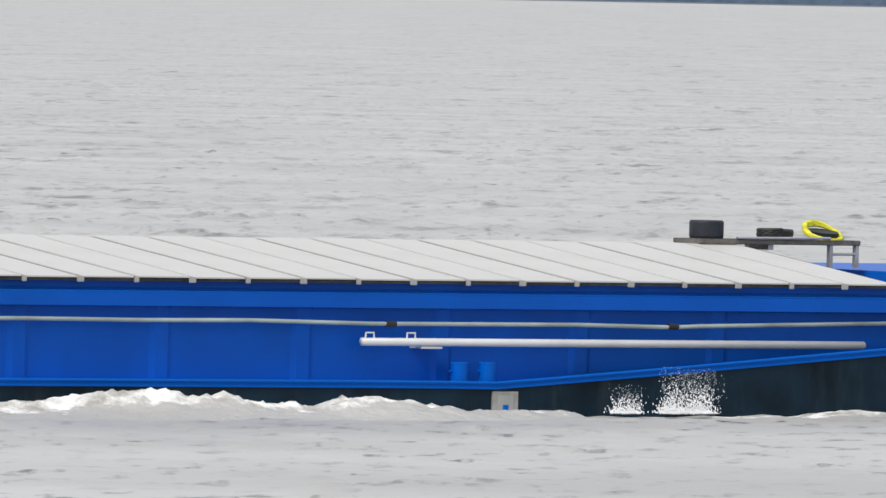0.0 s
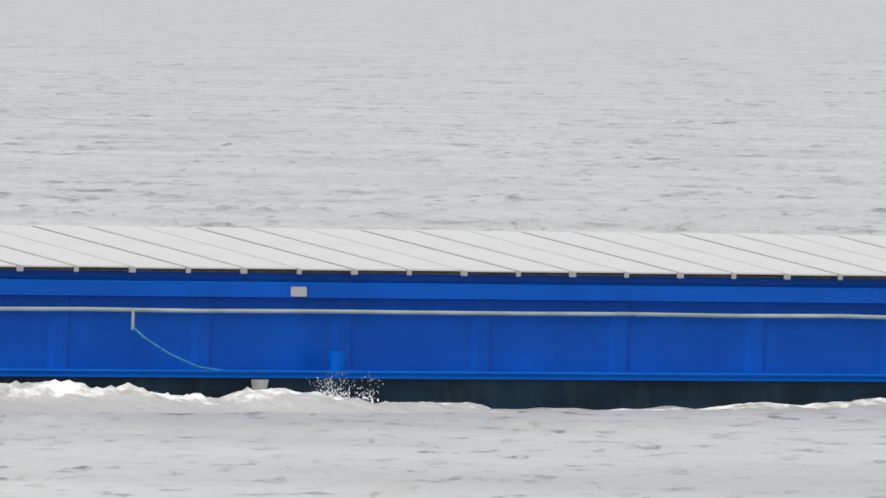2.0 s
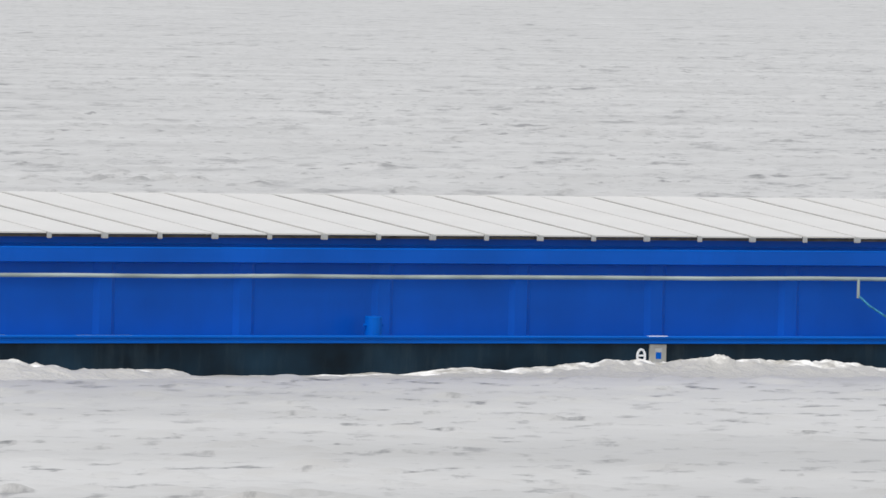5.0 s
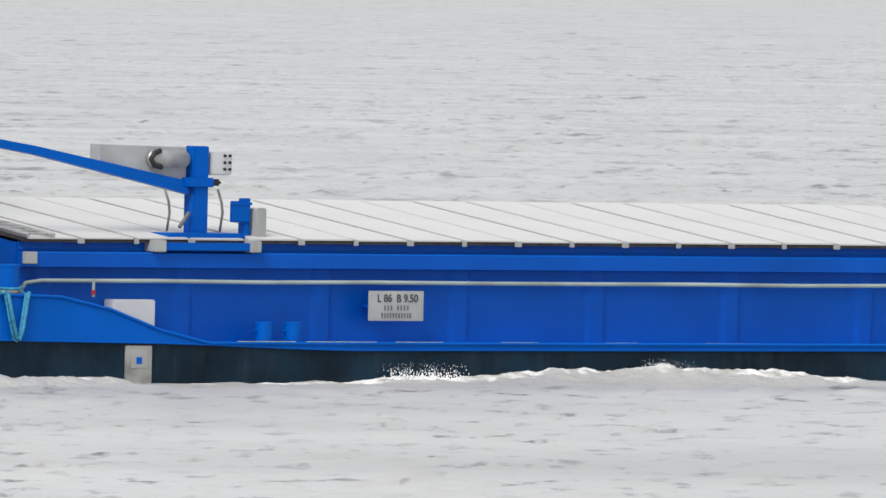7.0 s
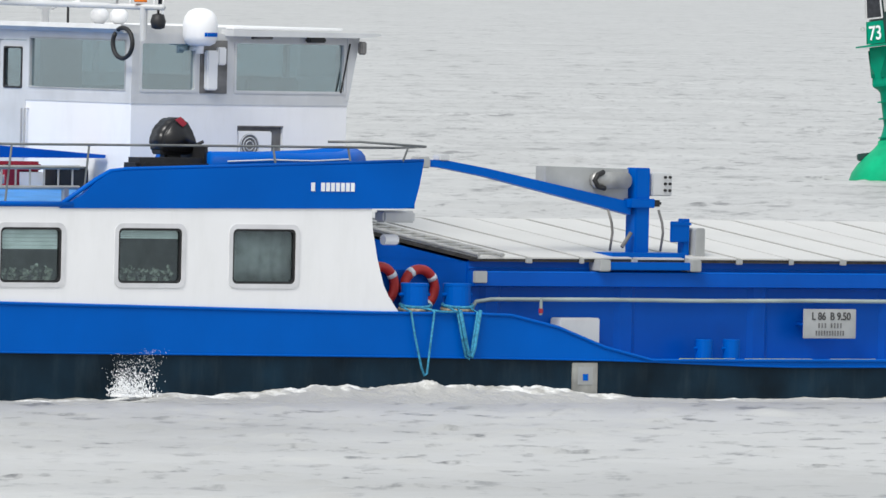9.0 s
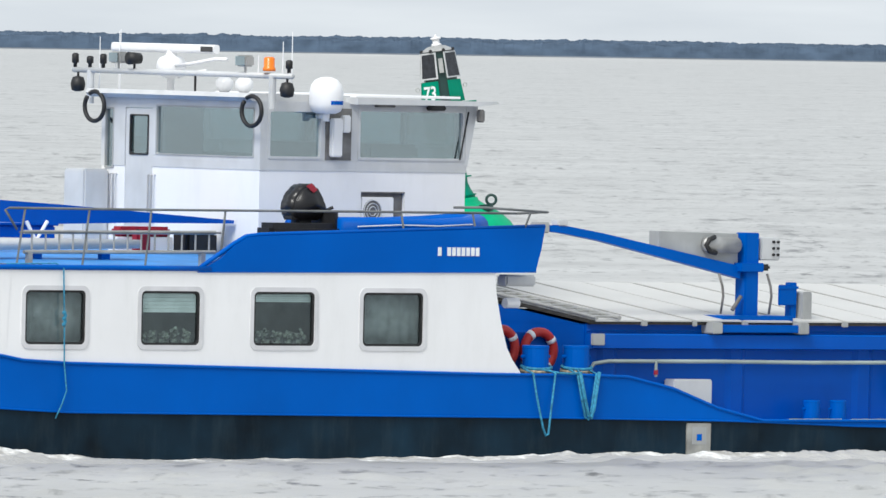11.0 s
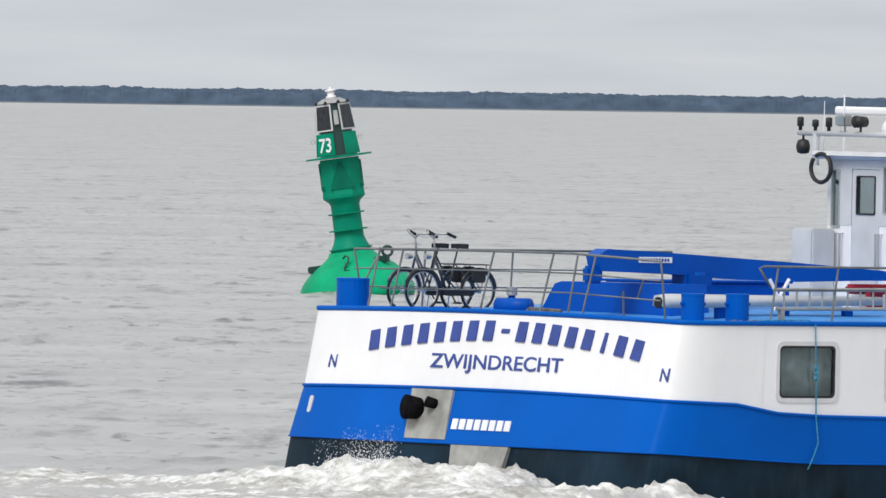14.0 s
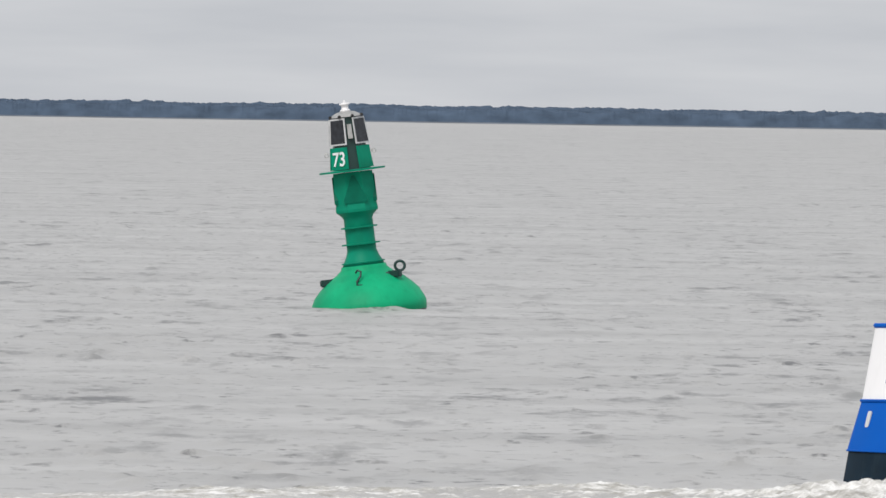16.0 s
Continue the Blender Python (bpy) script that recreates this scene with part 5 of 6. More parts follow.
part("motor", bm, BLUE_DEEP, win, "blue winch motor", True)
part("valve_cap", rod(bmesh.new(), (1.9, 1.45, 3.15), (1.9, 1.45, 3.28), 0.09), ALU, win)
for k in range(3):
    part("tackle", rod(bmesh.new(), (1.5, 0.6 - 0.05 * k, 2.90 + 0.03 * k), (1.5, -0.3, 2.88 + 0.03 * k), 0.03), WOOD, win)


def loader_crane():
    c = aboard(empty("loader_crane", "blue folded deck crane with its boom stowed forward", "crane"))
    w = -1.5
    bm = bmesh.new()
    prism(bm, [(1.2, 3.60), (1.13, 3.85), (1.33, 3.95), (2.2, 3.92), (5.27, 3.76), (8.64, 3.545), (8.64, 3.495), (6.6, 3.49), (5.2, 3.46), (3.9, 3.49), (2.7, 3.56)], "y", w - 0.16, w + 0.16)
    bo = part("boom", bm, BLUE_DEEP, c, "long blue tapering boom")
    part("sign", box(bmesh.new(), 1.95, 2.62, w - 0.172, w - 0.161, 3.74, 3.83), INKW, bo, "white plate with worn writing")
    bm = bmesh.new()
    for k in range(10):
        box(bm, 2.0 + 0.058 * k, 2.035 + 0.058 * k, w - 0.178, w - 0.168, 3.76, 3.81)
    part("sign_bars", bm, INK, bo)
    part("column", lathe(bmesh.new(), [(0.3, 2.84), (0.3, 2.95), (0.2, 2.98), (0.2, 3.6)], 18, Matrix.Translation((3.2, w, 0))), BLUE_DEEP, c, "", True)
    part("knuckle", box(bmesh.new(), 2.9, 3.45, w - 0.22, w + 0.22, 3.32, 3.6, 0.05), BLUE_DEEP, c)
    part("crutch", pipe(bmesh.new(), [(4.6, w - 0.3, 2.85), (4.75, w - 0.25, 3.2), (4.6, w - 0.2, 3.5)], 0.03), WHITE, c)
    part("crutch", pipe(bmesh.new(), [(5.0, w - 0.3, 2.85), (4.75, w - 0.25, 3.2), (5.0, w - 0.2, 3.5)], 0.03), WHITE, c)
    part("hook_block", box(bmesh.new(), 1.0, 1.3, w - 0.1, w + 0.1, 3.4, 3.68, 0.04), BLUE_DEEP, c)


loader_crane()
gw = aboard(empty("gangway", "pale grey aluminium gangway lying on the deck", "gangway"))
bm = bmesh.new()
prism(bm, [(1.15, 3.09), (1.18, 3.25), (1.4, 3.28), (5.6, 3.26), (5.6, 3.13), (1.3, 3.06)], "y", -3.3, -3.0)
part("gangway_body", bm, GREYP, gw, "", True)
part("end_cap", rod(bmesh.new(), (1.13, -3.15, 3.14), (1.2, -3.15, 3.14), 0.09), BLACK, gw)
for u in (2.4, 3.7, 5.0):
    part("chock", box(bmesh.new(), u - 0.08, u + 0.08, -3.2, -3.1, 2.84, 3.09), BLUE, gw)

lk = aboard(empty("deck_locker", "blue steel deck locker beside the crane column", "locker"))
part("locker_body", box(bmesh.new(), 3.5, 6.6, 0.2, 1.1, 2.84, 3.40, 0.02), BLUE_DEEP, lk)
part("locker_lid", box(bmesh.new(), 3.46, 6.64, 0.16, 1.14, 3.40, 3.44, 0.012), BLUE_DEEP, lk)
dl = aboard(empty("deck_ladder", "aluminium ladder lashed on edge along the rail", "ladder"))
for z in (3.08, 3.38):
    part("stile", rod(bmesh.new(), (2.6, -4.3, z), (6.25, -4.3, z + 0.02), 0.03), ALU, dl)
for k in range(14):
    part("rung", rod(bmesh.new(), (2.75 + 0.26 * k, -4.3, 3.08), (2.75 + 0.26 * k, -4.3, 3.40), 0.016, None, 8), ALU, dl)
for u in (2.7, 6.0):
    part("ladder_foot", box(bmesh.new(), u - 0.04, u + 0.04, -4.34, -4.26, 2.84, 3.08), ALU, dl)
can = aboard(empty("fuel_can", "red plastic fuel can on the deck", "canister"))
part("body", box(bmesh.new(), 7.22, 7.48, -1.1, -0.9, 3.02, 3.34, 0.04), RED_DARK, can)
part("cap", rod(bmesh.new(), (7.29, -1.0, 3.33), (7.29, -1.0, 3.38), 0.03), BLACK, can)
fb = aboard(empty("folded_tarp", "folded red tarpaulin on a rack", "tarpaulin"))
part("fold", box(bmesh.new(), 7.05, 8.05, -0.85, -0.6, 3.25, 3.42, 0.04), RED_DARK, fb)
part("rack", box(bmesh.new(), 7.0, 8.1, -0.84, -0.62, 3.02, 3.26, 0.01), WHITE, fb)
for a, b in (((2.1, -4.35), (3.1, -4.3)),):
    rp = aboard(part("rope_heap", pipe(bmesh.new(), [(1.75 + 0.03 * k + 0.12 * math.sin(k * 0.9), -4.3 + 0.1 * math.cos(k * 0.7), 2.875 + 0.015 * math.sin(k * 1.7)) for k in range(40)], 0.022, 6), WOOD, None, "", True))
    tagged(rp, "loose tan mooring rope on the deck", "rope")
tb = aboard(empty("trolley_box", "black covered boxes beside the bulwark", "box"))
part("box_body", box(bmesh.new(), 7.94, 8.55, -1.4, -1.0, 3.0, 3.36, 0.05), BLACK, tb)

# tender with outboard
bt = aboard(empty("tender", "blue inflatable tender with a black outboard motor", "boat"))
bm = bmesh.new()
path = [(8.6, -4.35, 3.44), (10.4, -4.35, 3.45), (11.1, -4.28, 3.48), (11.55, -4.0, 3.53), (11.65, -3.75, 3.54), (11.55, -3.5, 3.53), (11.1, -3.22, 3.48), (10.4, -3.15, 3.45), (8.6, -3.15, 3.44)]
pipe(bm, path, 0.2, 14)
part("tube", bm, BLUE, bt, "blue inflated tube", True)
part("tender_floor", box(bmesh.new(), 8.7, 11.3, -4.3, -3.2, 3.3, 3.36), ALU, bt)
for u in (9.0, 10.8):
    part("cradle", box(bmesh.new(), u - 0.06, u + 0.06, -4.3, -3.2, 2.85, 3.32), BLUE_DEEP, bt)
part("transom_board", box(bmesh.new(), 8.55, 8.62, -4.3, -3.2, 3.35, 3.75, 0.01), BLACK, bt)
part("grab_line", pipe(bmesh.new(), [(8.8, -4.56, 3.52), (9.6, -4.56, 3.55), (10.4, -4.55, 3.54), (11.1, -4.48, 3.57)], 0.012, 6), WHITE, bt)
bm = bmesh.new()
prism(bm, [(8.08, 3.60), (7.97, 3.72), (8.00, 3.92), (8.12, 4.08), (8.28, 4.17), (8.44, 4.13), (8.60, 3.90), (8.66, 3.72), (8.50, 3.60)], "y", -4.02, -3.62)
bmesh.ops.bevel(bm, geom=bm.edges[:], offset=0.05, segments=3, affect="EDGES")
mo = part("outboard", bm, BLACK_GLOSS, bt, "glossy black outboard cowl", True)
bm = box(bmesh.new(), 8.12, 8.42, -3.92, -3.72, 3.05, 3.7, 0.04)
box(bm, 8.0, 8.55, -3.95, -3.7, 3.6, 3.68, 0.02)
part("leg", bm, BLACK, mo)
bm = bmesh.new()
prism(bm, [(8.2, 4.12), (8.3, 4.17), (8.42, 4.07), (8.34, 4.02)], "y", -4.028, -4.018)
part("flash", bm, RED_DARK, mo, "red flash")
part("tiller", pipe(bmesh.new(), [(8.5, -3.82, 3.72), (8.7, -3.85, 3.74), (8.82, -3.9, 3.80)], 0.025), BLACK, mo)
cv = aboard(part("engine_cover", box(bmesh.new(), 7.3, 8.75, -4.35, -3.9, 3.3, 3.56, 0.08), BLACK, None))
tagged(cv, "black canvas cover beside the tender", "cover")
part("cover_stand", box(bmesh.new(), 7.4, 8.6, -4.3, -3.95, 2.85, 3.31), BLUE_DEEP, cv)

# fore end: platform on the hatches, drum and hose coil
pf = aboard(empty("fore_platform", "weathered grey work platform at the hold's fore end", "platform"), pose(0, 0, -0.035))
bm = box(bmesh.new(), 65.30, 68.40, -0.35, 0.35, 2.635, 2.715, 0.01)
part("planking", bm, WOOD, pf)
for u in (65.50, 66.70):
    part("foot", box(bmesh.new(), u - 0.05, u + 0.05, -0.3, 0.3, 2.555, 2.645), ALU, pf)
for u in (67.85, 68.35):
    part("leg", box(bmesh.new(), u - 0.03, u + 0.03, -0.33, -0.25, 2.29, 2.715), ALU, pf)
part("tie", rod(bmesh.new(), (67.85, -0.3, 2.5), (68.35, -0.3, 2.5), 0.02), ALU, pf)
part("handle_bar", rod(bmesh.new(), (66.00, -0.36, 2.735), (67.80, -0.36, 2.745), 0.02), CHROME, pf)
dr = aboard(part("rubber_drum", lathe(bmesh.new(), [(0.255, 2.715), (0.268, 2.755), (0.268, 2.965), (0.25, 2.995)], 24, Matrix.Translation((65.68, 0, 0))), NAVY, None), pose(0, 0, -0.035))
tagged(dr, "black rubber drum standing on the platform", "drum")
bm = bmesh.new()
r = random.Random(4)
pipe(bm, [(67.92 + (0.29 + 0.02 * math.sin(k * 0.31)) * math.cos(k * 0.42), (0.27 + 0.02 * math.sin(k * 0.23)) * math.sin(k * 0.42), 2.86 + 0.0006 * k + 0.14 * math.sin(k * 0.42) + 0.012 * math.sin(k * 0.9)) for k in range(90)], 0.03, 6)
hc = aboard(part("hose_coil", bm, YELLOW, None, "", True), pose(0, 0, -0.1))
tagged(aboard(part("hose_reel", rod(bmesh.new(), (67.92, 0.02, 2.72), (67.92, 0.0, 2.85), 0.22, 0.25, 18), NAVY, None), pose(0, 0, -0.035)), "dark low reel under the hose", "reel")
tagged(hc, "bright yellow coiled hose on the platform", "hose")
tagged(aboard(part("rope_pile", pipe(bmesh.new(), [(67.00 + 0.28 * math.cos(k * 0.5), 0.2 * math.sin(k * 0.5), 2.755 + 0.0022 * k) for k in range(48)], 0.04, 6), BLACK, None, "", True), pose(0, 0, -0.035)), "dark rope pile on the platform", "rope")

# ---- buoy ----
buoy = empty("buoy", "green lateral buoy with a solar lantern head, leaning in the current", "buoy")
bm = lathe(bmesh.new(), [(1.2, -0.9), (1.70, -0.35), (1.80, -0.2)], 36)
part("float_bottom", bm, GREEN_DARK, buoy, "dark wet float bottom", True)
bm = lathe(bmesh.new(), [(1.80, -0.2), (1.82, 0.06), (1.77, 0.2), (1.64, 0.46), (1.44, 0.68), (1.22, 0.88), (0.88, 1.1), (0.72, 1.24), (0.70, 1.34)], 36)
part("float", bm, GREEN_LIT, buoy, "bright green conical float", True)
bm = lathe(bmesh.new(), [(0.66, 1.32), (0.62, 1.42), (0.52, 1.62), (0.46, 1.8), (0.45, 2.8), (0.50, 2.9), (0.62, 3.0), (0.66, 3.04)], 28)
part("column", bm, GREEN, buoy, "green tubular column", True)
for z, rr in ((1.98, 0.6), (2.5, 0.57), (1.4, 0.68)):
    part("column_ring", lathe(bmesh.new(), [(0.42, z), (rr, z + 0.01), (rr, z + 0.05), (0.42, z + 0.06)], 28), GREEN, buoy)
bm = lathe(bmesh.new(), [(0.70, 3.02), (0.71, 3.1), (0.69, 3.25), (0.66, 4.25)], 8, pose(0, 0, 0, 0, 0, 22.5))
sk = part("lantern_skirt", bm, GREEN, buoy, "green faceted lantern skirt")
for k in range(4):
    bm = bmesh.new()
    prism(bm, [(-0.36, 3.3), (0.36, 3.3), (0.36, 3.42), (0.05, 4.15), (-0.05, 4.15), (-0.36, 3.42)], "x", 0.55, 0.665)
    bmesh.ops.rotate(bm, verts=bm.verts, cent=(0, 0, 0), matrix=Matrix.Rotation(math.tau * k / 4 - math.pi / 2, 3, "Z"))
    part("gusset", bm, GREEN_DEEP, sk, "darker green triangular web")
bm = lathe(bmesh.new(), [(0.6, 4.27), (1.03, 4.28), (1.03, 4.33), (0.6, 4.34)], 36)
part("walk_ring", bm, GREEN, buoy, "thin green ring plate")


def head_face(bm, k, z0, z1, inset=0.0, off=0.0, n=8):
    """One facet of the tapering eight-sided head."""
    def rad(z):
        return 0.70 - 0.17 * (z - 4.34) / 1.66
    half = radians(31 if k % 2 == 0 else 14)  # broad panel faces between narrow corners
    a0, a1 = math.tau * k / n - half, math.tau * k / n + half
    vs = []
    for z, (p, q) in ((z0, (inset, 1 - inset)), (z1, (1 - inset, inset))):
        A, B = Vector((rad(z) * math.cos(a0), rad(z) * math.sin(a0), z)), Vector((rad(z) * math.cos(a1), rad(z) * math.sin(a1), z))
        out = Vector((math.cos(math.tau * k / n), math.sin(math.tau * k / n), 0)) * off
        vs += [A.lerp(B, p) + out, A.lerp(B, q) + out]
    quad = [bm.verts.new(v) for v in vs]
    back = [bm.verts.new(v - Vector((math.cos(math.tau * k / n), math.sin(math.tau * k / n), 0)) * 0.03) for v in vs]
    bm.faces.new(quad), bm.faces.new(back[::-1])
    for i in range(4):
        bm.faces.new((quad[i], back[i], back[(i + 1) % 4], quad[(i + 1) % 4]))


TURN_HEAD = -128.0
head = part("lantern_head", lathe(bmesh.new(), [(0.60, 4.34), (0.45, 6.0)], 8, pose(0, 0, 0, 0, 0, 22.5)), GREEN_DARK, buoy, "dark eight-sided lantern head")
for k in range(8):
    big = k % 2 == 0
    if big:
        bm = bmesh.new()
        head_face(bm, k, 4.36, 5.05, 0.02, 0.0)
        part("head_panel", bm, GREEN, head, "green lower panel")
        bm = bmesh.new()
        head_face(bm, k, 5.12, 5.95, -0.02, 0.02)
        sp = part("solar_frame", bm, GREYP, head, "pale panel frame")
        bm = bmesh.new()
        head_face(bm, k, 5.17, 5.90, 0.06, 0.03)
        part("solar_panel", bm, SOLAR, sp, "dark solar cells")
    else:
        bm = bmesh.new()
        head_face(bm, k, 5.3, 5.75, 0.25, 0.02)
        part("slot_cover", bm, ALU if k in (1, 7) else GREEN_DARK, head)
head.rotation_euler = (0, 0, radians(TURN_HEAD))
bm = lathe(bmesh.new(), [(0.55, 5.98), (0.48, 6.04), (0.3, 6.13), (0.12, 6.16)], 8, pose(0, 0, 0, 0, 0, 22.5))
part("head_roof", bm, ALU, buoy, "grey pyramid roof")
for k in range(8):
    a = math.tau * (k + 0.5) / 8
    part("head_hook", box(bmesh.new(), 0.53 * math.cos(a) - 0.05, 0.53 * math.cos(a) + 0.05, 0.53 * math.sin(a) - 0.05, 0.53 * math.sin(a) + 0.05, 5.95, 6.05, 0.02), BLACK, buoy)
bm = lathe(bmesh.new(), [(0.16, 6.15), (0.16, 6.2), (0.11, 6.22), (0.11, 6.34), (0.17, 6.36), (0.16, 6.41), (0.03, 6.43), (0.03, 6.5)], 16)
part("lantern", bm, WHITE, buoy, "small white lantern", True)
a = radians(TURN_HEAD)
nx = Vector((math.cos(a), math.sin(a), 0))
side_v = Vector((-math.sin(a), math.cos(a), 0))
tiltv = Vector((-nx.x * 0.1, -nx.y * 0.1, 1)).normalized()
lettering("numeral", "73", 0.62, turn(side_v, tiltv, nx * 0.61 + Vector((0, 0, 4.48))), INKW, buoy, 0.82, 0.01)
for ang, z in ((-172, 0.92), (-38, 0.98), (60, 0.95)):
    lug = box(bmesh.new(), 0.95, 1.42, -0.10, 0.10, z - 0.12, z + 0.10, 0.03)
    bmesh.ops.rotate(lug, verts=lug.verts, cent=(0, 0, 0), matrix=Matrix.Rotation(radians(ang), 3, "Z"))
    part("lifting_lug", lug, GREEN_DARK, buoy, "dark green lifting lug")
part("hook", pipe(bmesh.new(), [(-0.27, -1.16, 1.14), (-0.20, -1.20, 1.22), (-0.10, -1.20, 1.16), (-0.13, -1.24, 1.02), (-0.26, -1.30, 0.86), (-0.26, -1.32, 0.76), (-0.10, -1.33, 0.74)], 0.032, 6), GREEN_DARK, buoy, "dark hook on the float", True)
part("mooring_eye", pipe(bmesh.new(), ring_pts((1.12, -0.6, 1.2), 0.15, 18, (1, 0, 0), (0, 0, 1)), 0.045, 8, True), GREEN_DARK, buoy, "", True)
part("mooring_arm", rod(bmesh.new(), (0.55, -0.7, 0.98), (1.0, -0.65, 1.02), 0.06), GREEN_DARK, buoy)
for sx in (-1, 1):
    part("eye_bolt", pipe(bmesh.new(), ring_pts((sx * 0.74, -0.3, 4.85), 0.06, 10, (1, 0, 0), (0, 0, 1)), 0.015, 6, True), ALU, buoy)


# ---- broken water along the barge's track and behind its stern ----
def fbm(x, y, seed, octaves=5, base=1.0, gain=0.55):
    g = np.random.default_rng(seed)
    z = np.zeros_like(x)
    amp, k, tot = 1.0, base, 0.0
    for _ in range(octaves):
        for _ in range(5):
            d = g.uniform(0, math.tau)
            f = k * g.uniform(0.7, 1.4)
            z += amp / 5 * np.sin(f * (x * math.cos(d) + y * math.sin(d)) + g.uniform(0, math.tau) + 0.8 * np.sin(f * 0.6 * (y * math.cos(d) - x * math.sin(d))))
        tot += amp
        amp *= gain
        k *= 2.05
    return z / tot * 1.9


def build_wash():
    a = np.arange(-48, 26, 0.065)
    w = np.concatenate((np.linspace(-4.0, -7.0, 60), np.linspace(-7.1, -9.5, 14)))
    A, W = np.meshgrid(a, w, indexing="xy")
    crest = 0.5 + 0.5 * np.sin(A * 0.36 + 0.14)
    crest = np.clip(crest ** 1.4 + 0.30 * fbm(A, 0 * W, 8, 4, 1.1), 0, 1.25)
    crest *= 0.22 + 0.78 / (1 + np.exp((A + 12.5) / 1.5))  # steeper abreast of the bow's wave
    d = -W - 4.75
    ridge = np.exp(-((d - 0.7 - 0.3 * np.sin(A * 0.4)) / 0.55) ** 2)
    swell = np.exp(-((d - 1.7) / 1.5) ** 2)
    rough = fbm(A, W, 11, 6, 2.6, 0.68)
    fine = np.abs(fbm(A, W, 17, 4, 9.0, 0.7))
    Z = -0.02 + ridge * (0.0 + 0.27 * crest + 0.13 * rough * (0.2 + crest) + 0.07 * fine * crest) + swell * (0.01 + 0.08 * crest + 0.04 * rough)
    Z += 0.13 * np.exp(-(d / 1.6) ** 2) / (1 + np.exp(-(A + 4) / 2)) * (0.7 + 0.5 * rough)  # piled up towards the stern
    Z -= np.clip((d - 1.5) / 2.2, 0, 1) * 0.22
    froth = 0.10 + 0.47 * ridge * (0.3 + 0.7 * crest) + 0.36 * np.exp(-((d - 0.3) / 0.5) ** 2) - 0.32 * np.clip((d - 1.3) / 1.2, 0, 1) + 0.30 * fbm(A, W, 4, 5, 0.9) + 0.16 * rough
    ob = new("hull_wash", grid_mesh("hull_wash", A, W, Z, np.clip(froth, -1, 1) - 0.02))
    ob.data.materials.append(FOAM)
    return tagged(ob, "white foaming wash along the side of a hull", "foam", kind="stuff")


def build_stern_wash():
    u = np.arange(-26, 3.0, 0.075)
    w = np.arange(-9.0, 17.0, 0.12)
    U, W = np.meshgrid(u, w, indexing="xy")
    near = np.exp(-((U + 1.2) / 2.2) ** 2) * np.exp(-(W / 3.6) ** 2)
    side = np.exp(-((W + 5.1 - 0.03 * U) / 0.7) ** 2) * np.exp(-np.clip(U - 1, 0, 9) * 1.2) * np.exp(np.minimum(U + 2, 0) / 7)
    lump = fbm(U, W, 21, 6, 2.0, 0.68)
    trail = np.exp(np.minimum(U, 0) / 30) * np.exp(-((W - 3.5) / 11.0) ** 6) * np.exp(-np.clip(U, 0, 9) * 1.5)
    patch = fbm(U, W, 5, 3, 0.55)
    fleck = np.abs(fbm(U, W, 37, 4, 8.0, 0.75))
    billow = 1 - np.abs(fbm(U, W, 33, 4, 1.6, 0.6))
    Z = -0.10 + near * (0.20 + 0.20 * lump + 0.16 * billow + 0.07 * fleck) + side * (0.17 + 0.18 * lump) + trail * (0.29 + 0.13 * lump + 0.12 * patch + 0.03 * fleck)
    froth = 0.02 + 0.10 * near + 0.12 * side + trail * (0.31 + 0.38 * lump + 0.30 * patch + 0.14 * billow)
    inside = (U > 0.1) & (np.abs(W) < 4.9)
    Z[inside] = -0.5
    ob = new("stern_wash", grid_mesh("stern_wash", U, W, Z, froth))
    ob.data.materials.append(FOAM)
    return tagged(ob, "churned white propeller wash behind a stern", "foam", kind="stuff")


wash = build_wash()
stern_wash = build_stern_wash()


def build_spray(seed, width, height, n):
    r = random.Random(seed)
    vs, fs = [], []
    jets = [(r.gauss(0, width * 0.35), r.gauss(0, 0.25), r.uniform(0.5, 1.0)) for _ in range(9)]
    for _ in range(n):
        jx, lean, top = r.choice(jets)
        f = r.random() ** 3.2
        z = f * height * top * 0.95
        x = jx + lean * z + r.gauss(0, 0.07 + 0.04 * f)
        y = r.gauss(0, 0.10)
        s = r.uniform(0.003, 0.011) * (1.5 - 1.1 * f)
        k = len(vs)
        vs += [(x - s, y, z), (x + s, y, z), (x, y - s, z), (x, y + s, z), (x + r.gauss(0, s * 0.4), y, z - s * 1.5), (x, y, z + s * r.uniform(1, 2.2))]
        for a, b in ((0, 2), (2, 1), (1, 3), (3, 0)):
            fs += [(k + a, k + b, k + 5), (k + b, k + a, k + 4)]
    me = bpy.data.meshes.new("spray")
    me.from_pydata(vs, [], fs)
    me.materials.append(SPRAY)
    return tagged(new("spray", me), "white burst of spray against a dark hull", "spray", kind="stuff")


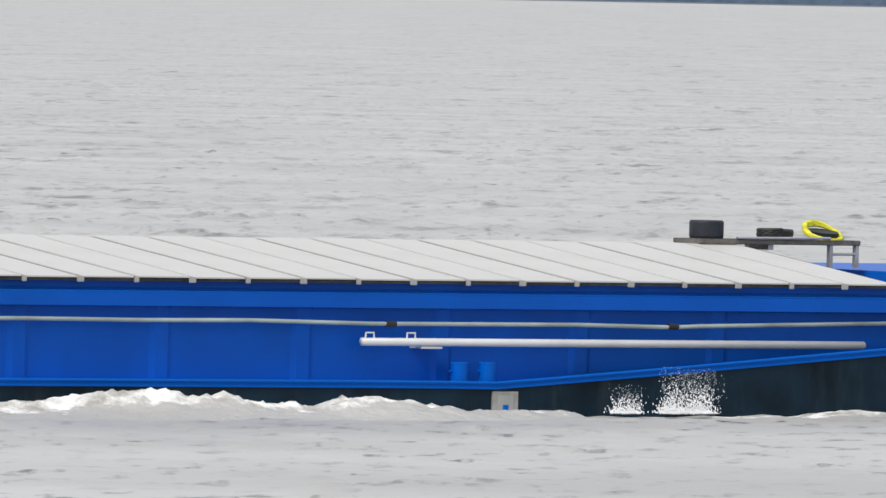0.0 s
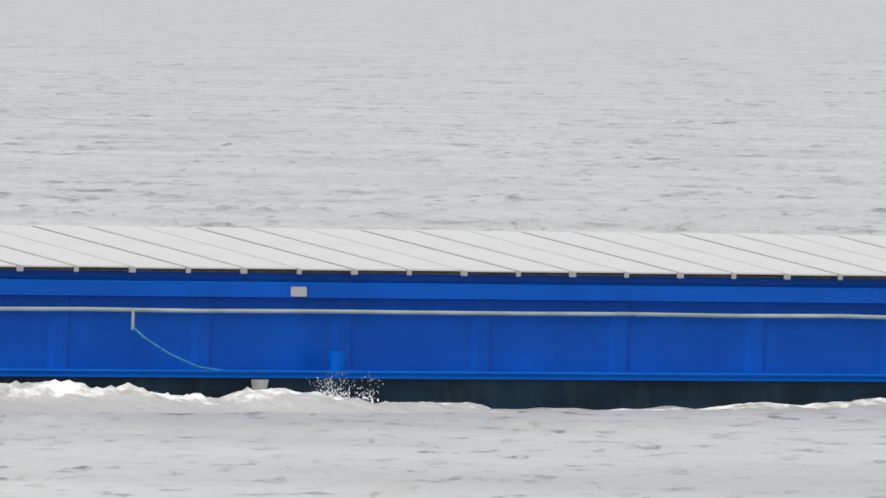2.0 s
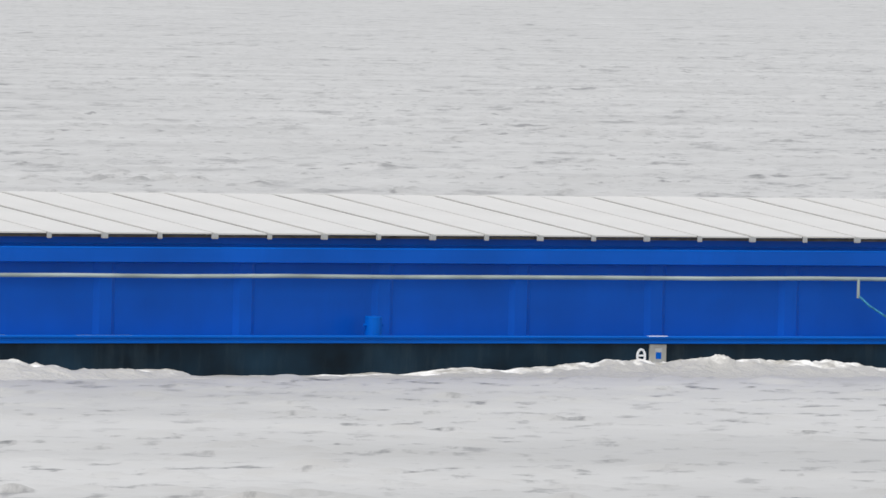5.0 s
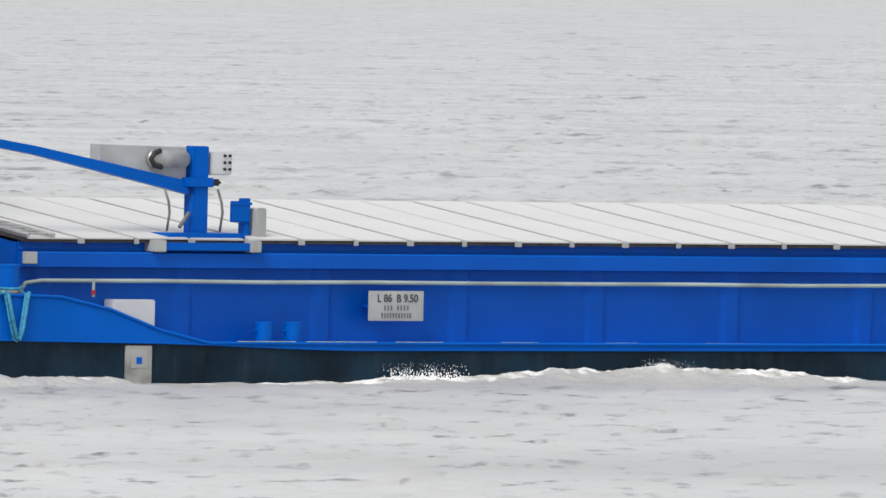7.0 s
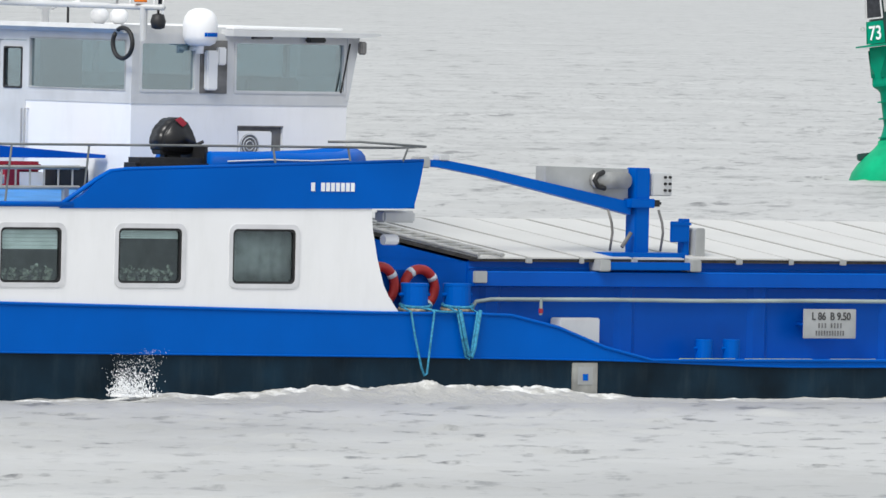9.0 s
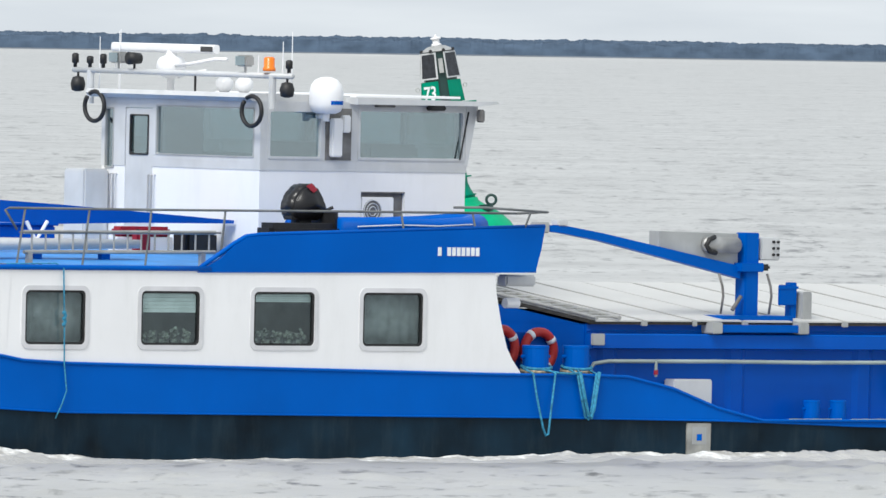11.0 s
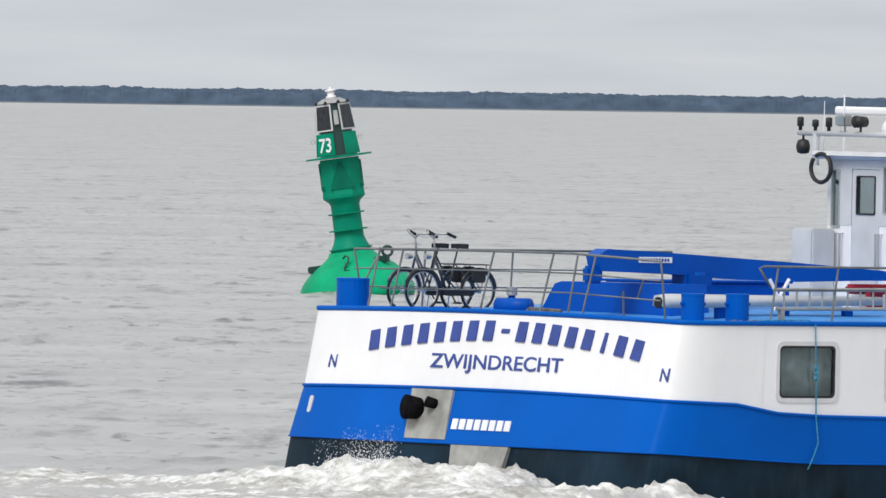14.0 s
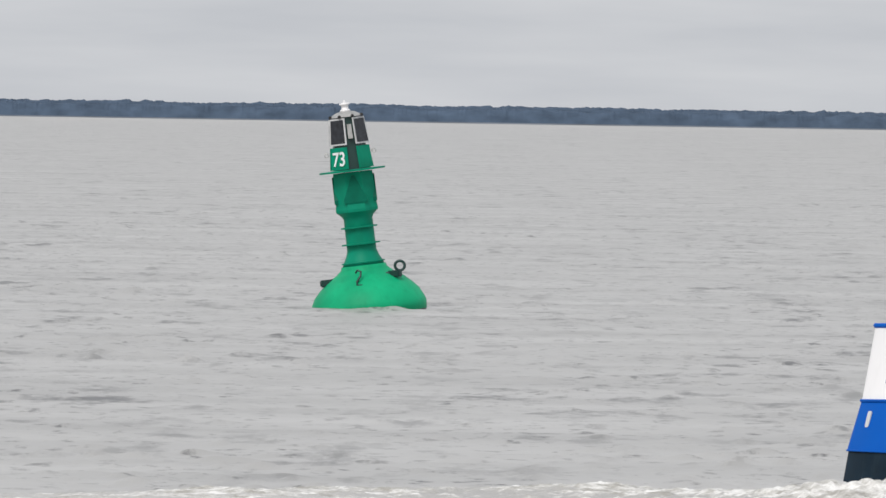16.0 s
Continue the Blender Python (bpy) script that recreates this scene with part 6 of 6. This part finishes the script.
# seconds at the peak, place along the track, distance off, spread, height
SPRAYS = [
    (0.0, -16.2, -5.3, 1.30, 0.75),
    (0.8, -27.1, -5.3, 1.20, 0.70),
    (1.5, -25.1, -5.3, 0.80, 0.80),
    (2.1, -22.3, -5.3, 0.70, 0.60),
    (2.7, -20.4, -5.3, 0.60, 0.50),
    (9.0, -21.0, -5.3, 0.90, 0.85),
    (12.5, -0.8, -5.3, 0.80, 0.65),
    (12.0, -5.6, -5.3, 0.60, 0.80),
    (14.5, -2.9, -5.3, 0.60, 0.80),
    (3.5, -25.2, -5.3, 1.20, 0.40),
    (13.0, -8.0, -5.3, 0.80, 0.70),
    (12.5, -8.6, -5.0, 1.50, 0.90),
    (15.0, 3.9, -3.0, 2.00, 0.75),
    (14.0, -1.3, 0.4, 1.30, 0.95),
    (7.0, -18.3, -5.3, 0.60, 0.35),
    (7.1, -13.8, -5.3, 0.70, 0.40),
]
spray_things = [build_spray(40 + k, s[3], s[4], int(3800 * min(1, s[3] * s[4]))) for k, s in enumerate(SPRAYS)]

# seconds, sideways, heave
BUOY = [
    (0.0, -3.20, 0.05), (4.5, -3.40, -0.05),
    (9.0, -3.30, 0.01),
    (12.5, -2.76, -0.00),
    (13.0, -3.02, 0.01),
    (13.5, -2.72, 0.04),
    (14.0, -3.11, 0.01),
    (14.5, -2.90, -0.00),
    (15.0, -3.26, 0.01),
    (15.5, -3.04, 0.04),
    (16.0, -3.42, 0.02),
]


def track_pose(a, w, z=0.0):
    c, s = math.cos(radians(HEADING)), math.sin(radians(HEADING))
    return pose(a * c - w * s, ABEAM + a * s + w * c, z, 0, 0, HEADING)


def motions():
    walk(barge, [(t, barge_pose(t)) for t in (0.0, 4.0, 8.0, 12.0, 16.0)])
    for ob, m in ABOARD:
        walk(ob, [(t, barge_pose(t) @ m) for t in (0.0, 8.0, 16.0)])
    walk(water, [(t, pose(0.45 * t, -0.75 * t, 0)) for t in (0.0, 8.0, 16.0)])
    walk(wash, [(t, track_pose(-0.8 * t + 6, 0)) for t in (0.0, 8.0, 16.0)])
    walk(stern_wash, [(t, track_pose(SPEED * t - START, 0)) for t in (0.0, 8.0, 16.0)])
    for ob, (peak, a, w, wide, high) in zip(spray_things, SPRAYS):
        rows = []
        for t in (0.0, peak - 0.45, peak - 0.2, peak, peak + 0.25, peak + 0.6, 16.0):
            if 0 <= t <= 16 and (not rows or t > rows[-1][0]):
                d = (t - peak) / (0.5 if t < peak else 0.62)
                rows.append((t, track_pose(a - 0.8 * (t - peak), w, (0.08 if w < -5.2 else 0.34) - (high + 0.6) * min(1.0, d * d))))
        walk(ob, rows)
    walk(buoy, [(t, pose(x * 0.98, 584, z, 0.6 * math.sin(1.7 * t), -8.0 + 0.35 * math.sin(2.1 * t), 0)) for t, x, z in BUOY])


motions()
